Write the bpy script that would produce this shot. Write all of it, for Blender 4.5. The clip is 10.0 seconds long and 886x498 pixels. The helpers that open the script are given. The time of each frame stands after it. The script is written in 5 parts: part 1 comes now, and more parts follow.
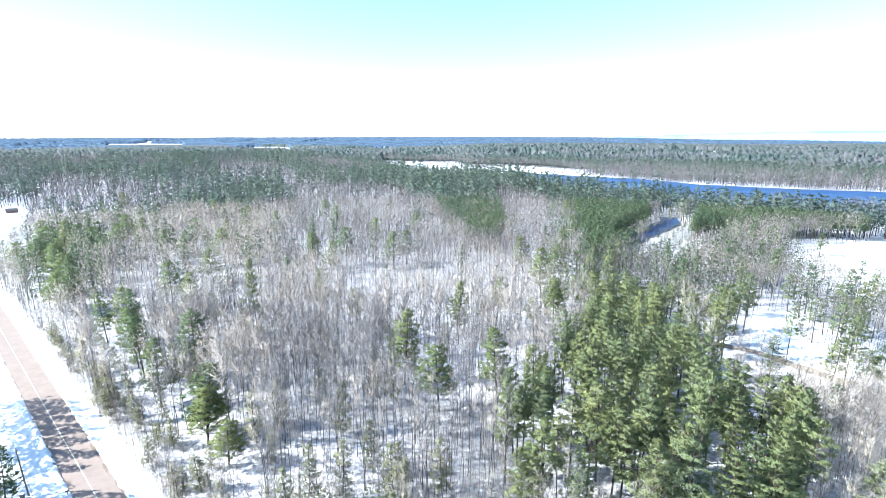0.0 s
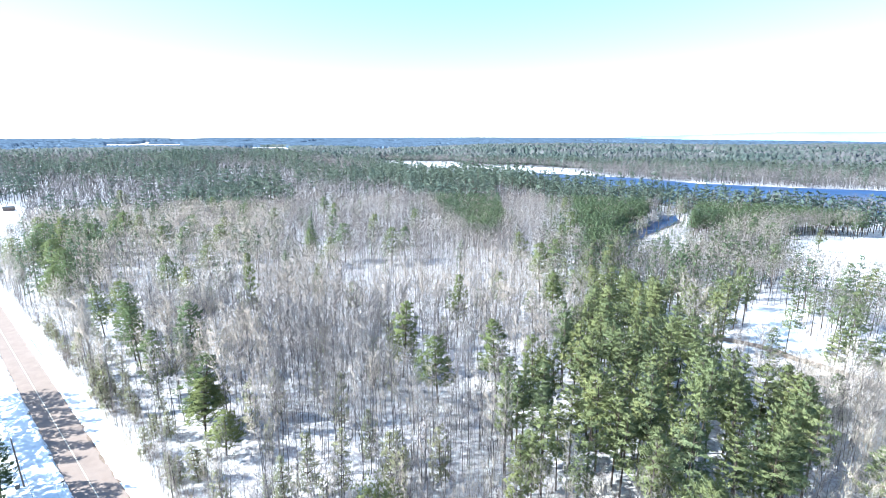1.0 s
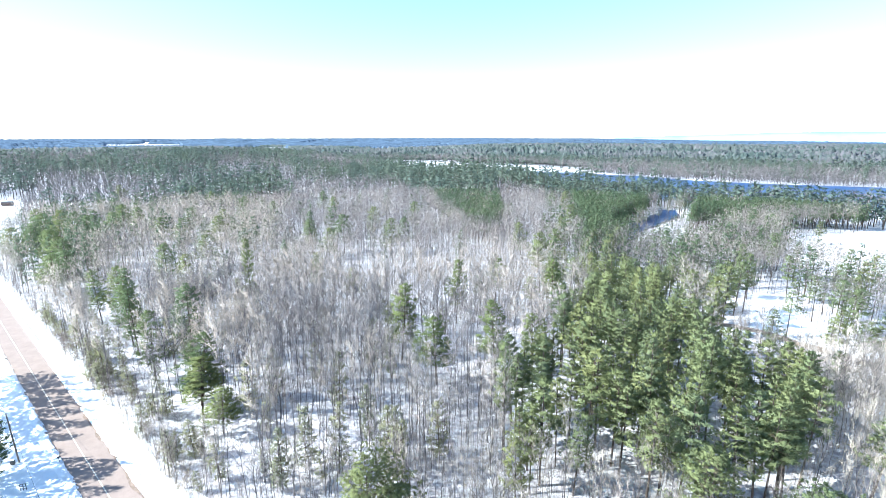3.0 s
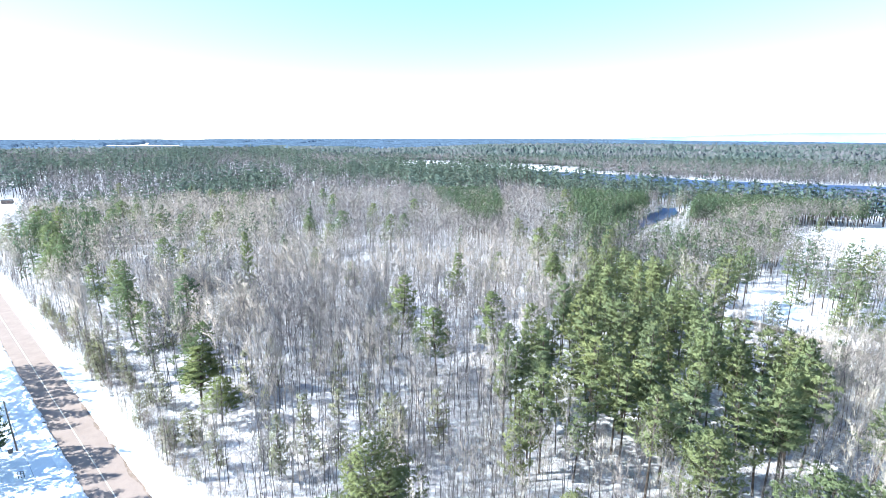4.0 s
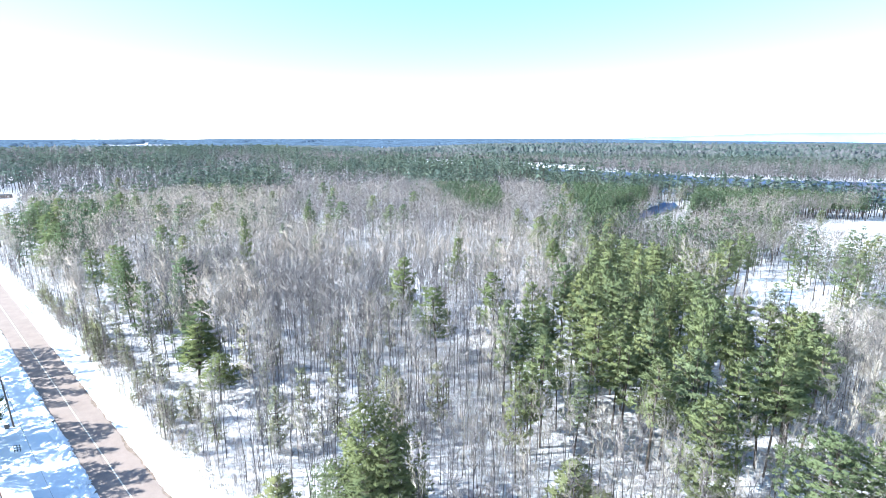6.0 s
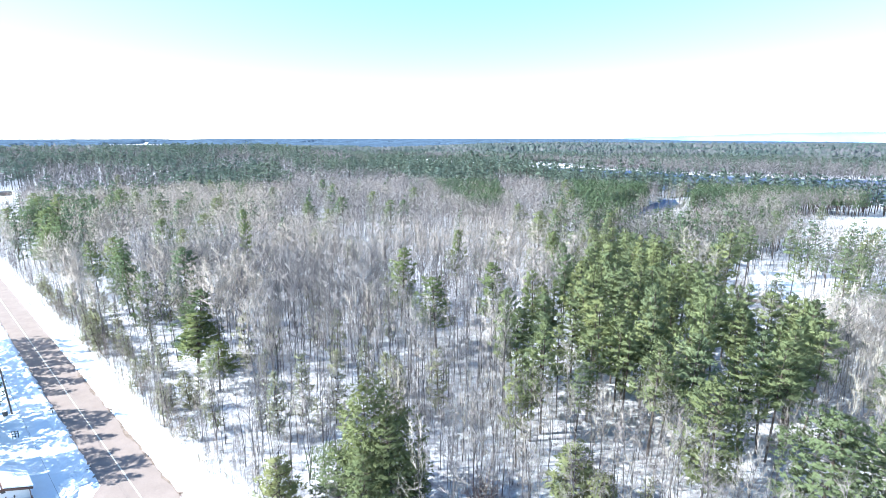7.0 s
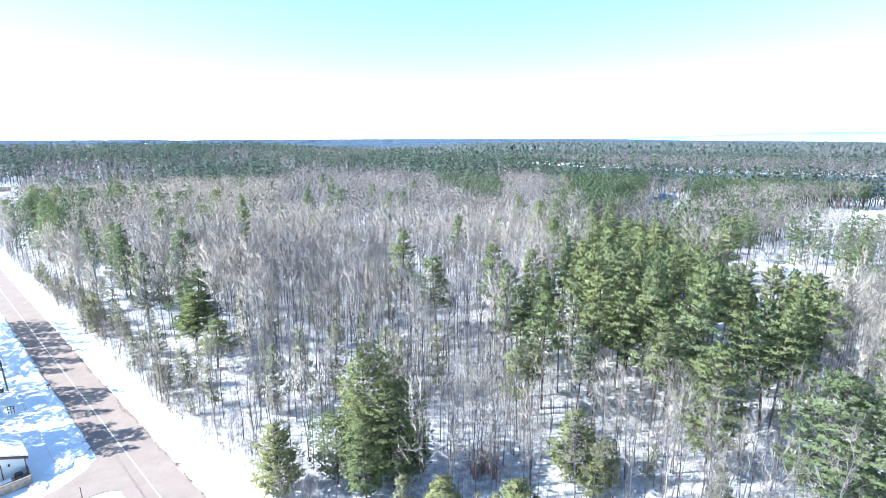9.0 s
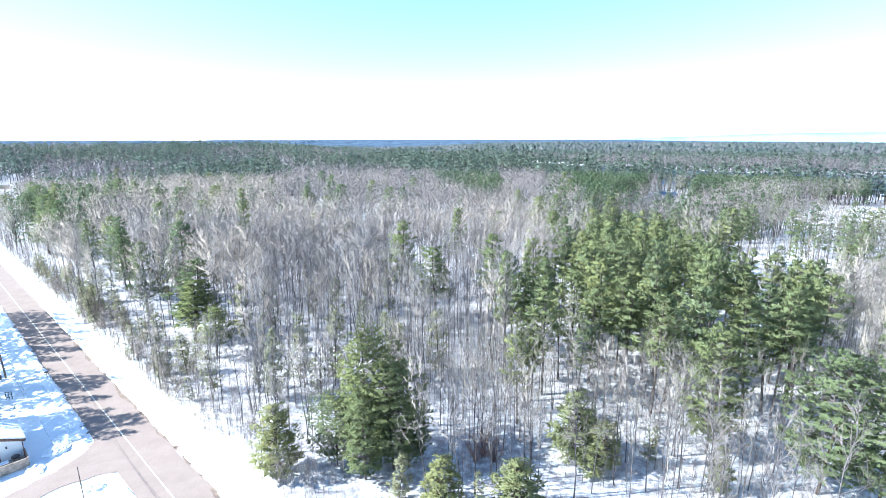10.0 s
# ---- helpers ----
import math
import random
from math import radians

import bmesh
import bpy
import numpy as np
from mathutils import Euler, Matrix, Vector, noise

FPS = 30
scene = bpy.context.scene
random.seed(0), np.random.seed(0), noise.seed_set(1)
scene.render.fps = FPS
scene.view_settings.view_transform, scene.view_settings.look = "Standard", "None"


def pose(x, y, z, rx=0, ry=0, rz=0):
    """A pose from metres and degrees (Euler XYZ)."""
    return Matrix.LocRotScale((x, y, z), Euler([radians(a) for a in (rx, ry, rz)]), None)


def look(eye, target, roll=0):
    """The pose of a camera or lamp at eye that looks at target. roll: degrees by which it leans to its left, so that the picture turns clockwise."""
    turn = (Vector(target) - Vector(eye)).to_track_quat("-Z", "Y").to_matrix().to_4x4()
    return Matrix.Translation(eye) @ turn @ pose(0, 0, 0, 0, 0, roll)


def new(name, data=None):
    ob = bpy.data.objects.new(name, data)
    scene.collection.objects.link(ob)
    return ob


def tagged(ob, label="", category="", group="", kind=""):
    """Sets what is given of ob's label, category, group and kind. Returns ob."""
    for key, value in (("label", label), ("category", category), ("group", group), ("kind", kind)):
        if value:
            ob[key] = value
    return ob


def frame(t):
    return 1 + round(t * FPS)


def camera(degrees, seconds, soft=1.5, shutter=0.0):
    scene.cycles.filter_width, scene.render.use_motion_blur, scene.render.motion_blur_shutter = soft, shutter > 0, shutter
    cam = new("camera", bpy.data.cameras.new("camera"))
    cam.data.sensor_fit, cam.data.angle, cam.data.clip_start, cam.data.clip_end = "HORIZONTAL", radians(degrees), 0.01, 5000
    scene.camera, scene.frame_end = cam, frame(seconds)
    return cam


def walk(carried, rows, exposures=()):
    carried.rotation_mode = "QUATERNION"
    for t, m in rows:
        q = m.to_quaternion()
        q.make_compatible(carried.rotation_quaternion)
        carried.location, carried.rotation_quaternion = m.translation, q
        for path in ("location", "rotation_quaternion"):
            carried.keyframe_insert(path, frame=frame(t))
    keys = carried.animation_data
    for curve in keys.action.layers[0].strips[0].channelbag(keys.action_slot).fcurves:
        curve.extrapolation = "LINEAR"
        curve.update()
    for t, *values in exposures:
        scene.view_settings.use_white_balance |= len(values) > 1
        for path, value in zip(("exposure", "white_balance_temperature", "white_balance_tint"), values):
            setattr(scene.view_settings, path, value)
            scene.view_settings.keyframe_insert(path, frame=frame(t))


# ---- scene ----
cam = camera(84.5, 10.0, soft=0.67)
PATH = [
    (0, (0.398, 1.497, 62.681), (0.398, 3.445, 62.229), 0.0),
    (0.5, (0.37, 1.507, 61.502), (0.374, 3.456, 61.052), 0.0),
    (1, (0.346, 1.444, 60.396), (0.352, 3.393, 59.947), -0.0),
    (1.5, (0.474, 1.379, 59.213), (0.48, 3.328, 58.764), 0.0),
    (2, (0.47, 1.244, 58.003), (0.477, 3.194, 57.557), -0.0),
    (2.5, (0.486, 1.1, 56.797), (0.493, 3.05, 56.351), -0.0),
    (4, (0.629, 0.672, 53.302), (0.636, 2.622, 52.861), -0.0),
    (4.5, (0.617, 0.572, 52.159), (0.624, 2.523, 51.718), -0.1),
    (5, (0.616, 0.442, 51.031), (0.623, 2.393, 50.59), -0.0),
    (5.5, (0.618, 0.336, 49.912), (0.626, 2.287, 49.472), -0.0),
    (7, (0.623, 0.052, 46.358), (0.631, 2.004, 45.919), -0.0),
    (7.5, (0.636, -0.043, 45.278), (0.644, 1.909, 44.84), -0.1),
    (8, (0.6, -0.064, 44.162), (0.609, 1.888, 43.725), -0.0),
    (8.5, (0.602, -0.15, 42.992), (0.61, 1.802, 42.556), -0.1),
    (9, (0.614, -0.232, 41.814), (0.623, 1.72, 41.379), -0.1),
    (9.5, (0.6, -0.341, 40.525), (0.609, 1.611, 40.091), -0.1),
    (10, (0.614, -0.43, 39.342), (0.623, 1.522, 38.91), -0.1),
]
walk(cam, [(t, look(eye, target, roll)) for t, eye, target, roll in PATH], [(0.0, 1.76, 5860, 2.5), (5.0, 1.73, 5790, 2.5), (10.0, 1.70, 5670, 3.0)])

# ---- world, sun, exposure ----
SUN_EL, SUN_AZ = 37.0, 186.0          # elevation; direction to the sun, degrees counter-clockwise from +x
world = bpy.data.worlds.new("winter_sky")
scene.world = world
world.use_nodes = True
wn = world.node_tree.nodes
sky = wn.new("ShaderNodeTexSky")
sky.sky_type = "NISHITA"
sky.sun_disc = False
sky.sun_elevation = radians(SUN_EL)
sky.sun_rotation = radians(90.0 - SUN_AZ)
sky.air_density, sky.dust_density, sky.ozone_density = 1.0, 0.1, 2.4
world.node_tree.links.new(sky.outputs["Color"], wn["Background"].inputs["Color"])
wn["Background"].inputs["Strength"].default_value = 0.108
sun = new("sun", bpy.data.lights.new("sun", "SUN"))
sun.data.energy, sun.data.angle, sun.data.color = 5.0, radians(0.53), (1.0, 0.96, 0.90)
sun_dir = Vector((math.cos(radians(SUN_AZ)) * math.cos(radians(SUN_EL)), math.sin(radians(SUN_AZ)) * math.cos(radians(SUN_EL)), math.sin(radians(SUN_EL))))
sun.matrix_world = look(sun_dir * 300, (0, 0, 0))


# ---- materials ----
def material(name, rough=0.8, spec=0.2):
    m = bpy.data.materials.new(name)
    m.use_nodes = True
    b = m.node_tree.nodes["Principled BSDF"]
    b.inputs["Roughness"].default_value = rough
    b.inputs["Specular IOR Level"].default_value = spec
    return m, m.node_tree, b


def node(tree, kind, **values):
    n = tree.nodes.new(kind)
    for key, value in values.items():
        n.inputs[key].default_value = value
    return n


def noise_of(tree, scale, detail=3.0, rough=0.55):
    pos = tree.nodes.new("ShaderNodeNewGeometry")
    n = node(tree, "ShaderNodeTexNoise", Scale=scale, Detail=detail, Roughness=rough)
    tree.links.new(pos.outputs["Position"], n.inputs["Vector"])
    return n.outputs["Fac"]


def ramp(tree, fac, stops):
    r = tree.nodes.new("ShaderNodeValToRGB")
    e = r.color_ramp.elements
    while len(e) < len(stops):
        e.new(0.5)
    for el, (p, c) in zip(e, stops):
        el.position, el.color = p, (*c, 1)
    tree.links.new(fac, r.inputs["Fac"])
    return r.outputs["Color"]


def mix(tree, fac, a, b, kind="MIX"):
    m = tree.nodes.new("ShaderNodeMix")
    m.data_type, m.blend_type = "RGBA", kind
    for sock, v in ((m.inputs[0], fac), (m.inputs[6], a), (m.inputs[7], b)):
        if isinstance(v, (float, int)):
            sock.default_value = v
        elif isinstance(v, tuple):
            sock.default_value = (*v, 1)
        else:
            tree.links.new(v, sock)
    return m.outputs[2]


def bump(tree, bsdf, height, strength, distance):
    b = node(tree, "ShaderNodeBump", Strength=strength, Distance=distance)
    tree.links.new(height, b.inputs["Height"])
    tree.links.new(b.outputs["Normal"], bsdf.inputs["Normal"])


def plain(name, colour, rough=0.7, var=0.25, scale=3.0, spec=0.3, metal=0.0):
    m, t, b = material(name, rough, spec)
    dark = tuple(c * (1 - var) for c in colour)
    light = tuple(min(1, c * (1 + var)) for c in colour)
    t.links.new(ramp(t, noise_of(t, scale), [(0.3, dark), (0.7, light)]), b.inputs["Base Color"])
    b.inputs["Metallic"].default_value = metal
    return m


def tree_tint(t):
    """One number a tree: its own attribute and the object's random number."""
    a = t.nodes.new("ShaderNodeAttribute")
    a.attribute_name = "tint"
    o = t.nodes.new("ShaderNodeObjectInfo")
    add = t.nodes.new("ShaderNodeMath")
    add.operation = "ADD"
    t.links.new(a.outputs["Fac"], add.inputs[0])
    t.links.new(o.outputs["Random"], add.inputs[1])
    fr = t.nodes.new("ShaderNodeMath")
    fr.operation = "FRACT"
    t.links.new(add.outputs[0], fr.inputs[0])
    return fr.outputs[0]


def foliage(name, stops, through_light=0.3):
    m, t, b = material(name, 0.75, 0.15)
    base = ramp(t, tree_tint(t), stops)
    isl = t.nodes.new("ShaderNodeNewGeometry")
    vary = ramp(t, isl.outputs["Random Per Island"], [(0.0, (0.86, 0.87, 0.85)), (1.0, (1.13, 1.12, 1.1))])
    col = mix(t, 1.0, base, vary, "MULTIPLY")
    t.links.new(col, b.inputs["Base Color"])
    tr = t.nodes.new("ShaderNodeBsdfTranslucent")
    t.links.new(col, tr.inputs["Color"])
    ms = t.nodes.new("ShaderNodeMixShader")
    ms.inputs[0].default_value = through_light
    t.links.new(b.outputs[0], ms.inputs[1])
    t.links.new(tr.outputs[0], ms.inputs[2])
    t.links.new(ms.outputs[0], t.nodes["Material Output"].inputs["Surface"])
    return m


def bark(name, stops, spread=0.35):
    m, t, b = material(name, 0.9, 0.1)
    base = ramp(t, tree_tint(t), stops)
    grain = ramp(t, noise_of(t, 2.2), [(0.3, (1 - spread,) * 3), (0.7, (1 + spread,) * 3)])
    t.links.new(mix(t, 1.0, base, grain, "MULTIPLY"), b.inputs["Base Color"])
    return m


pine_green = foliage("pine_needles", [(0.0, (0.165, 0.204, 0.112)), (0.3, (0.206, 0.234, 0.108)), (0.55, (0.176, 0.215, 0.116)), (0.8, (0.230, 0.247, 0.108)), (1.0, (0.160, 0.200, 0.118))])
white_pine_green = foliage("white_pine_needles", [(0.0, (0.155, 0.192, 0.100)), (0.5, (0.174, 0.206, 0.102)), (1.0, (0.200, 0.222, 0.100))])
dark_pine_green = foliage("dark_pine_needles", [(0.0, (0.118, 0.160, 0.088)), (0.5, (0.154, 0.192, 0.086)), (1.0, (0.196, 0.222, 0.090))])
# Blue distance haze is mixed into this green; distant and river pines only.
hazy_pine_green = foliage("haze_tinted_pine_needles", [(0.0, (0.098, 0.138, 0.122)), (0.5, (0.134, 0.168, 0.130)), (1.0, (0.110, 0.152, 0.136))])
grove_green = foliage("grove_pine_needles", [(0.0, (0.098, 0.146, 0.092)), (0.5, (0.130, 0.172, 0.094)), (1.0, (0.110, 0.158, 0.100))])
spruce_green = foliage("young_conifer_needles", [(0.0, (0.22, 0.25, 0.12)), (0.5, (0.28, 0.285, 0.13)), (1.0, (0.24, 0.262, 0.135))], 0.42)
pale_green = foliage("pale_young_needles", [(0.0, (0.27, 0.275, 0.18)), (0.5, (0.31, 0.31, 0.18)), (1.0, (0.28, 0.29, 0.20))], 0.45)
aspen_twig = bark("thin_aspen_stems", [(0.0, (0.30, 0.27, 0.265)), (1.0, (0.42, 0.385, 0.36))])
pine_bark = bark("pine_bark", [(0.0, (0.07, 0.055, 0.048)), (1.0, (0.115, 0.088, 0.07))])
grey_bark = bark("grey_hardwood_bark", [(0.0, (0.06, 0.053, 0.056)), (0.5, (0.098, 0.087, 0.09)), (1.0, (0.17, 0.154, 0.152))])
twig_bark = bark("bare_twigs", [(0.0, (0.180, 0.167, 0.174)), (0.35, (0.287, 0.259, 0.250)), (0.75, (0.388, 0.339, 0.306)), (1.0, (0.442, 0.381, 0.330))], 0.2)
far_twig = bark("distant_bare_twigs", [(0.0, (0.160, 0.152, 0.160)), (0.5, (0.205, 0.192, 0.192)), (1.0, (0.268, 0.244, 0.234))], 0.2)
under_twig = bark("brown_understory_twigs", [(0.0, (0.215, 0.185, 0.180)), (0.5, (0.28, 0.245, 0.225)), (1.0, (0.34, 0.305, 0.26))], 0.3)
birch_bark = bark("pale_birch_bark", [(0.0, (0.41, 0.365, 0.31)), (1.0, (0.57, 0.51, 0.43))], 0.2)
red_twig = bark("reddish_twigs", [(0.0, (0.20, 0.125, 0.115)), (1.0, (0.30, 0.18, 0.145))])
brush_mat = bark("dry_brush", [(0.0, (0.33, 0.26, 0.18)), (1.0, (0.42, 0.36, 0.25))])


def snow_material():
    m, t, b = material("wind_packed_snow", 0.55, 0.25)
    big = ramp(t, noise_of(t, 0.05, 4), [(0.3, (0.80, 0.82, 0.85)), (0.7, (0.90, 0.90, 0.91))])
    # Dull lilac patches: part fallen leaves, part tree shade painted into the snow.
    leaf_and_shade = ramp(t, noise_of(t, 0.8, 6, 0.72), [(0.30, (0, 0, 0)), (0.58, (1, 1, 1))])
    under = t.nodes.new("ShaderNodeAttribute")          # leaves, twigs and painted tree shade lie only under the trees
    under.attribute_name = "wooded"
    t.links.new(mix(t, mix(t, 1.0, leaf_and_shade, under.outputs["Color"], "MULTIPLY"), big, (0.33, 0.305, 0.32)), b.inputs["Base Color"])
    bump(t, b, noise_of(t, 0.9, 5), 0.6, 0.35)
    return m


def clean_snow_material():
    m, t, b = material("ploughed_snow", 0.5, 0.25)
    t.links.new(ramp(t, noise_of(t, 0.7, 5, 0.7), [(0.32, (0.70, 0.69, 0.69)), (0.5, (0.89, 0.89, 0.90))]), b.inputs["Base Color"])
    bump(t, b, noise_of(t, 2.5, 5), 0.7, 0.25)
    return m


def road_material():
    m, t, b = material("salt_bleached_asphalt", 0.85, 0.2)
    grit = ramp(t, noise_of(t, 9.0, 6, 0.7), [(0.3, (0.238, 0.186, 0.162)), (0.7, (0.300, 0.242, 0.214))])
    stain = ramp(t, noise_of(t, 0.35, 5, 0.65), [(0.35, (0.90, 0.89, 0.88)), (0.65, (1.05, 1.045, 1.04))])
    t.links.new(mix(t, 1.0, grit, stain, "MULTIPLY"), b.inputs["Base Color"])
    bump(t, b, noise_of(t, 30.0, 3), 0.3, 0.02)
    return m


def water_material():
    m, t, b = material("cold_river_water", 0.42, 0.2)
    # Deep blue of the reflected sky is put into the base colour.
    t.links.new(ramp(t, noise_of(t, 0.02, 3), [(0.35, (0.016, 0.050, 0.135)), (0.65, (0.025, 0.072, 0.185))]), b.inputs["Base Color"])
    bump(t, b, noise_of(t, 0.8, 4), 0.35, 0.25)
    return m


def far_woods_material():
    m, t, b = material("far_mixed_woods", 0.95, 0.05)
    fine = noise_of(t, 0.085, 3, 0.7)
    coarse = noise_of(t, 0.006, 3)
    add = t.nodes.new("ShaderNodeMath")
    add.operation = "MULTIPLY_ADD"
    add.inputs[1].default_value = 0.55
    t.links.new(fine, add.inputs[0])
    half = t.nodes.new("ShaderNodeMath")
    half.operation = "MULTIPLY"
    half.inputs[1].default_value = 0.45
    t.links.new(coarse, half.inputs[0])
    t.links.new(half.outputs[0], add.inputs[2])
    # Tree mix by noise; its tones lean blue, with distance haze mixed in.
    t.links.new(ramp(t, add.outputs[0], [(0.40, (0.052, 0.074, 0.068)), (0.48, (0.075, 0.094, 0.085)), (0.58, (0.120, 0.115, 0.124))]), b.inputs["Base Color"])
    return m


snow = snow_material()
bank_snow = clean_snow_material()
asphalt = road_material()
water_mat = water_material()
far_mat = far_woods_material()
# Farthest woods: blue haze painted as their base colour.
haze_mat = plain("haze_blue_woods", (0.075, 0.108, 0.155), 1.0, 0.45, 0.02, 0.0)
dirt_mat = plain("thawed_dirt_track", (0.27, 0.2, 0.15), 0.95, 0.35, 0.8)
line_mat = plain("worn_pale_line_paint", (0.62, 0.57, 0.47), 0.7, 0.3, 1.6)
tar_mat = plain("dark_tar_seam", (0.19, 0.15, 0.135), 0.8, 0.3, 2.0)
pole_mat = plain("weathered_pole_wood", (0.14, 0.11, 0.095), 0.9, 0.3, 2.0)
board_mat = plain("grey_brown_deck_boards", (0.33, 0.27, 0.225), 0.85, 0.3, 2.5)
siding_mat = plain("white_painted_siding", (0.72, 0.73, 0.75), 0.6, 0.06, 1.0)
trim_mat = plain("brown_painted_trim", (0.13, 0.075, 0.06), 0.7, 0.25, 3.0)
shoulder_mat = plain("gritty_road_edge", (0.2, 0.15, 0.12), 0.95, 0.4, 1.5)
glass_mat = plain("dark_window_glass", (0.03, 0.035, 0.045), 0.08, 0.2, 1.0, 0.6)
dark_mat = plain("dark_painted_metal", (0.045, 0.045, 0.05), 0.5, 0.3, 4.0, 0.5)
# Pale blue of aerial haze painted into the ridge's own colour.
hill_mat = plain("haze_blue_hill_woods", (0.25, 0.37, 0.43), 1.0, 0.2, 0.004, 0.0)


# ---- plan ----
C0, DIR, NOR = np.array((-60.6, 76.0)), np.array((-0.7415, 0.6710)), np.array((0.6710, 0.7415))


def on_road(s, off, z=0.0):
    """A place s metres along the road and off metres to its right."""
    p = C0 + DIR * s + NOR * off
    return (float(p[0]), float(p[1]), z)


def road_coords(x, y):
    return (x - C0[0]) * DIR[0] + (y - C0[1]) * DIR[1], (x - C0[0]) * NOR[0] + (y - C0[1]) * NOR[1]


def inside(poly, x, y):
    """Which of the points x, y lie in the polygon."""
    x, y = np.asarray(x, float), np.asarray(y, float)
    hit = np.zeros(x.shape, bool)
    for (ax, ay), (bx, by) in zip(poly, poly[1:] + poly[:1]):
        cross = (ay > y) != (by > y)
        hit ^= cross & (x < (bx - ax) * (y - ay) / ((by - ay) or 1e-9) + ax)
    return hit


RIVER = [(112, 905), (161, 840), (238, 781), (299, 721), (340, 648), (413, 600), (504, 558), (900, 420), (900, 80), (446, 285), (340, 385), (268, 415), (240, 408), (212, 446), (158, 508), (112, 570), (100, 640), (104, 760)]
LEAD = [(-12, 895), (38, 884), (46, 800), (24, 735), (-16, 755)]
INLET = [(172, 384), (184, 380), (174, 352), (123, 295), (98, 254), (91, 246), (92, 262), (115, 302), (163, 366)]
INLET_END = [(163, 388), (192, 384), (200, 400), (240, 408), (205, 445), (165, 430)]
ICE = [(-150, 1215), (25, 1150), (60, 1035), (151, 1035), (205, 975), (246, 806), (270, 752), (296, 722), (336, 655), (408, 604), (500, 560), (500, 540), (300, 700), (170, 820), (100, 640), (70, 660), (20, 700), (-60, 760), (-120, 980)]
LOW_WOOD = [(84, 228), (105, 213), (150, 258), (194, 316), (207, 376), (199, 402), (180, 352), (126, 290), (98, 246)]
PATCH = [(-215, 370), (-150, 350), (-125, 420), (-170, 520), (-245, 500)]
YARD_EDGE = [(-222, 250), (-205, 275), (-172, 268), (-150, 215), (-122, 170), (-138, 160), (-165, 185)]
SPARSE = [(-262, 340), (-232, 375), (-300, 505), (-400, 500), (-350, 420)]
BANK_TREES = [(262, 398), (336, 352), (446, 262), (446, 290), (345, 392), (280, 430)]
ASPENS = [(-75, 198), (-62, 140), (40, 132), (52, 190), (20, 215)]
EAST = [(53, 52), (63, 60), (69, 72), (74, 90), (79, 106), (104, 106), (98, 80), (80, 54)]
THIN = [(62, 100), (76, 94), (108, 88), (122, 98), (96, 142), (74, 128)]
FIELD = [(208, 280), (262, 290), (300, 262), (250, 225), (200, 205), (168, 186), (158, 204), (172, 243)]
GLADE = [(93, 138), (97, 126), (106, 113), (117, 103), (121, 110), (110, 136), (127, 168), (114, 169), (100, 150)]
YARDS = [(-215, 232), (-262, 300), (-300, 345), (-318, 392), (-340, 410), (-375, 400), (-420, 360), (-330, 300), (-240, 235)]
STAND = [(52, 172), (68, 172), (78, 158), (67, 132), (69, 119), (63, 106), (63, 95), (68, 86), (66, 76), (56, 66), (46, 60), (38, 62), (30, 67.5), (12, 67), (11.5, 80), (15.5, 94), (21.5, 103), (30, 115), (39, 128), (47, 147)]
GROVE = [(62, 205), (90, 232), (108, 268), (155, 364), (180, 405), (196, 424), (150, 482), (108, 545), (88, 630), (30, 655), (-40, 640), (15, 560), (72, 485), (100, 432), (104, 391), (90, 320), (77, 262)]
POINT = [(20, 600), (100, 560), (97, 640), (72, 658), (24, 672)]
EDGE = [(200, 430), (238, 385), (300, 332), (420, 245), (350, 235), (290, 272), (258, 292), (225, 300), (170, 292), (148, 288), (182, 346), (202, 396)]
MIXED = [(84, 160), (108, 175), (150, 200), (170, 245), (200, 282), (150, 285), (120, 278), (98, 240), (84, 215), (76, 180)]
BELT = [(-75, 680), (55, 550), (50, 470), (47, 400), (40, 300), (29, 255), (18, 257), (9, 300), (-6, 390), (-42, 490), (-110, 560), (-200, 640)]


def smooth(a, b, v):
    t = np.clip((v - a) / (b - a), 0, 1)
    return t * t * (3 - 2 * t)


def height(x, y):
    """The lie of the land: flat by the road, a low rise to the left, hills far off."""
    x, y = np.asarray(x, float), np.asarray(y, float)
    r = np.hypot(x, y)
    az = np.degrees(np.arctan2(x, y))                      # degrees to the right of ahead
    z = 0.35 * np.sin(x / 23.0 + 0.6) * np.sin(y / 31.0)
    left = smooth(-4, -22, az) * smooth(-150, -100, az)
    z = z * smooth(60, 140, r)
    z = z + left * 17 * smooth(380, 900, r) * (1 - 0.8 * smooth(1150, 1900, r))
    z = z + smooth(-30, 0, az) * (1 - smooth(6, 14, az)) * 5 * smooth(450, 800, r) * (1 - smooth(830, 880, r)) * smooth(0, -6, az)
    z = z + 16 * smooth(1150, 2000, r) * smooth(-6, 10, az)
    rim = np.interp(az, [-180, -48, -42, -36, -30, -27, -24, -10, 4, 16, 26, 40, 50, 180], [20, 22, 26, 30, 31, 25, 34, 36, 40, 36, 24, 12, 10, 15])
    z = z + (rim - 16 * smooth(-6, 10, az)) * smooth(2600, 4500, r)
    z = z + 2.5 * np.sin(x / 310.0) * np.sin(y / 270.0 + 1) * smooth(1200, 2200, r)
    return z


def in_water(x, y):
    return inside(RIVER, x, y) | inside(LEAD, x, y) | inside(INLET, x, y)


TRACK = [(76, 146), (84, 139), (92, 133), (99, 122), (109, 107), (122, 92), (140, 75), (143, 78), (125, 95), (112, 110), (102, 125), (95, 136), (86, 142), (78, 150)]


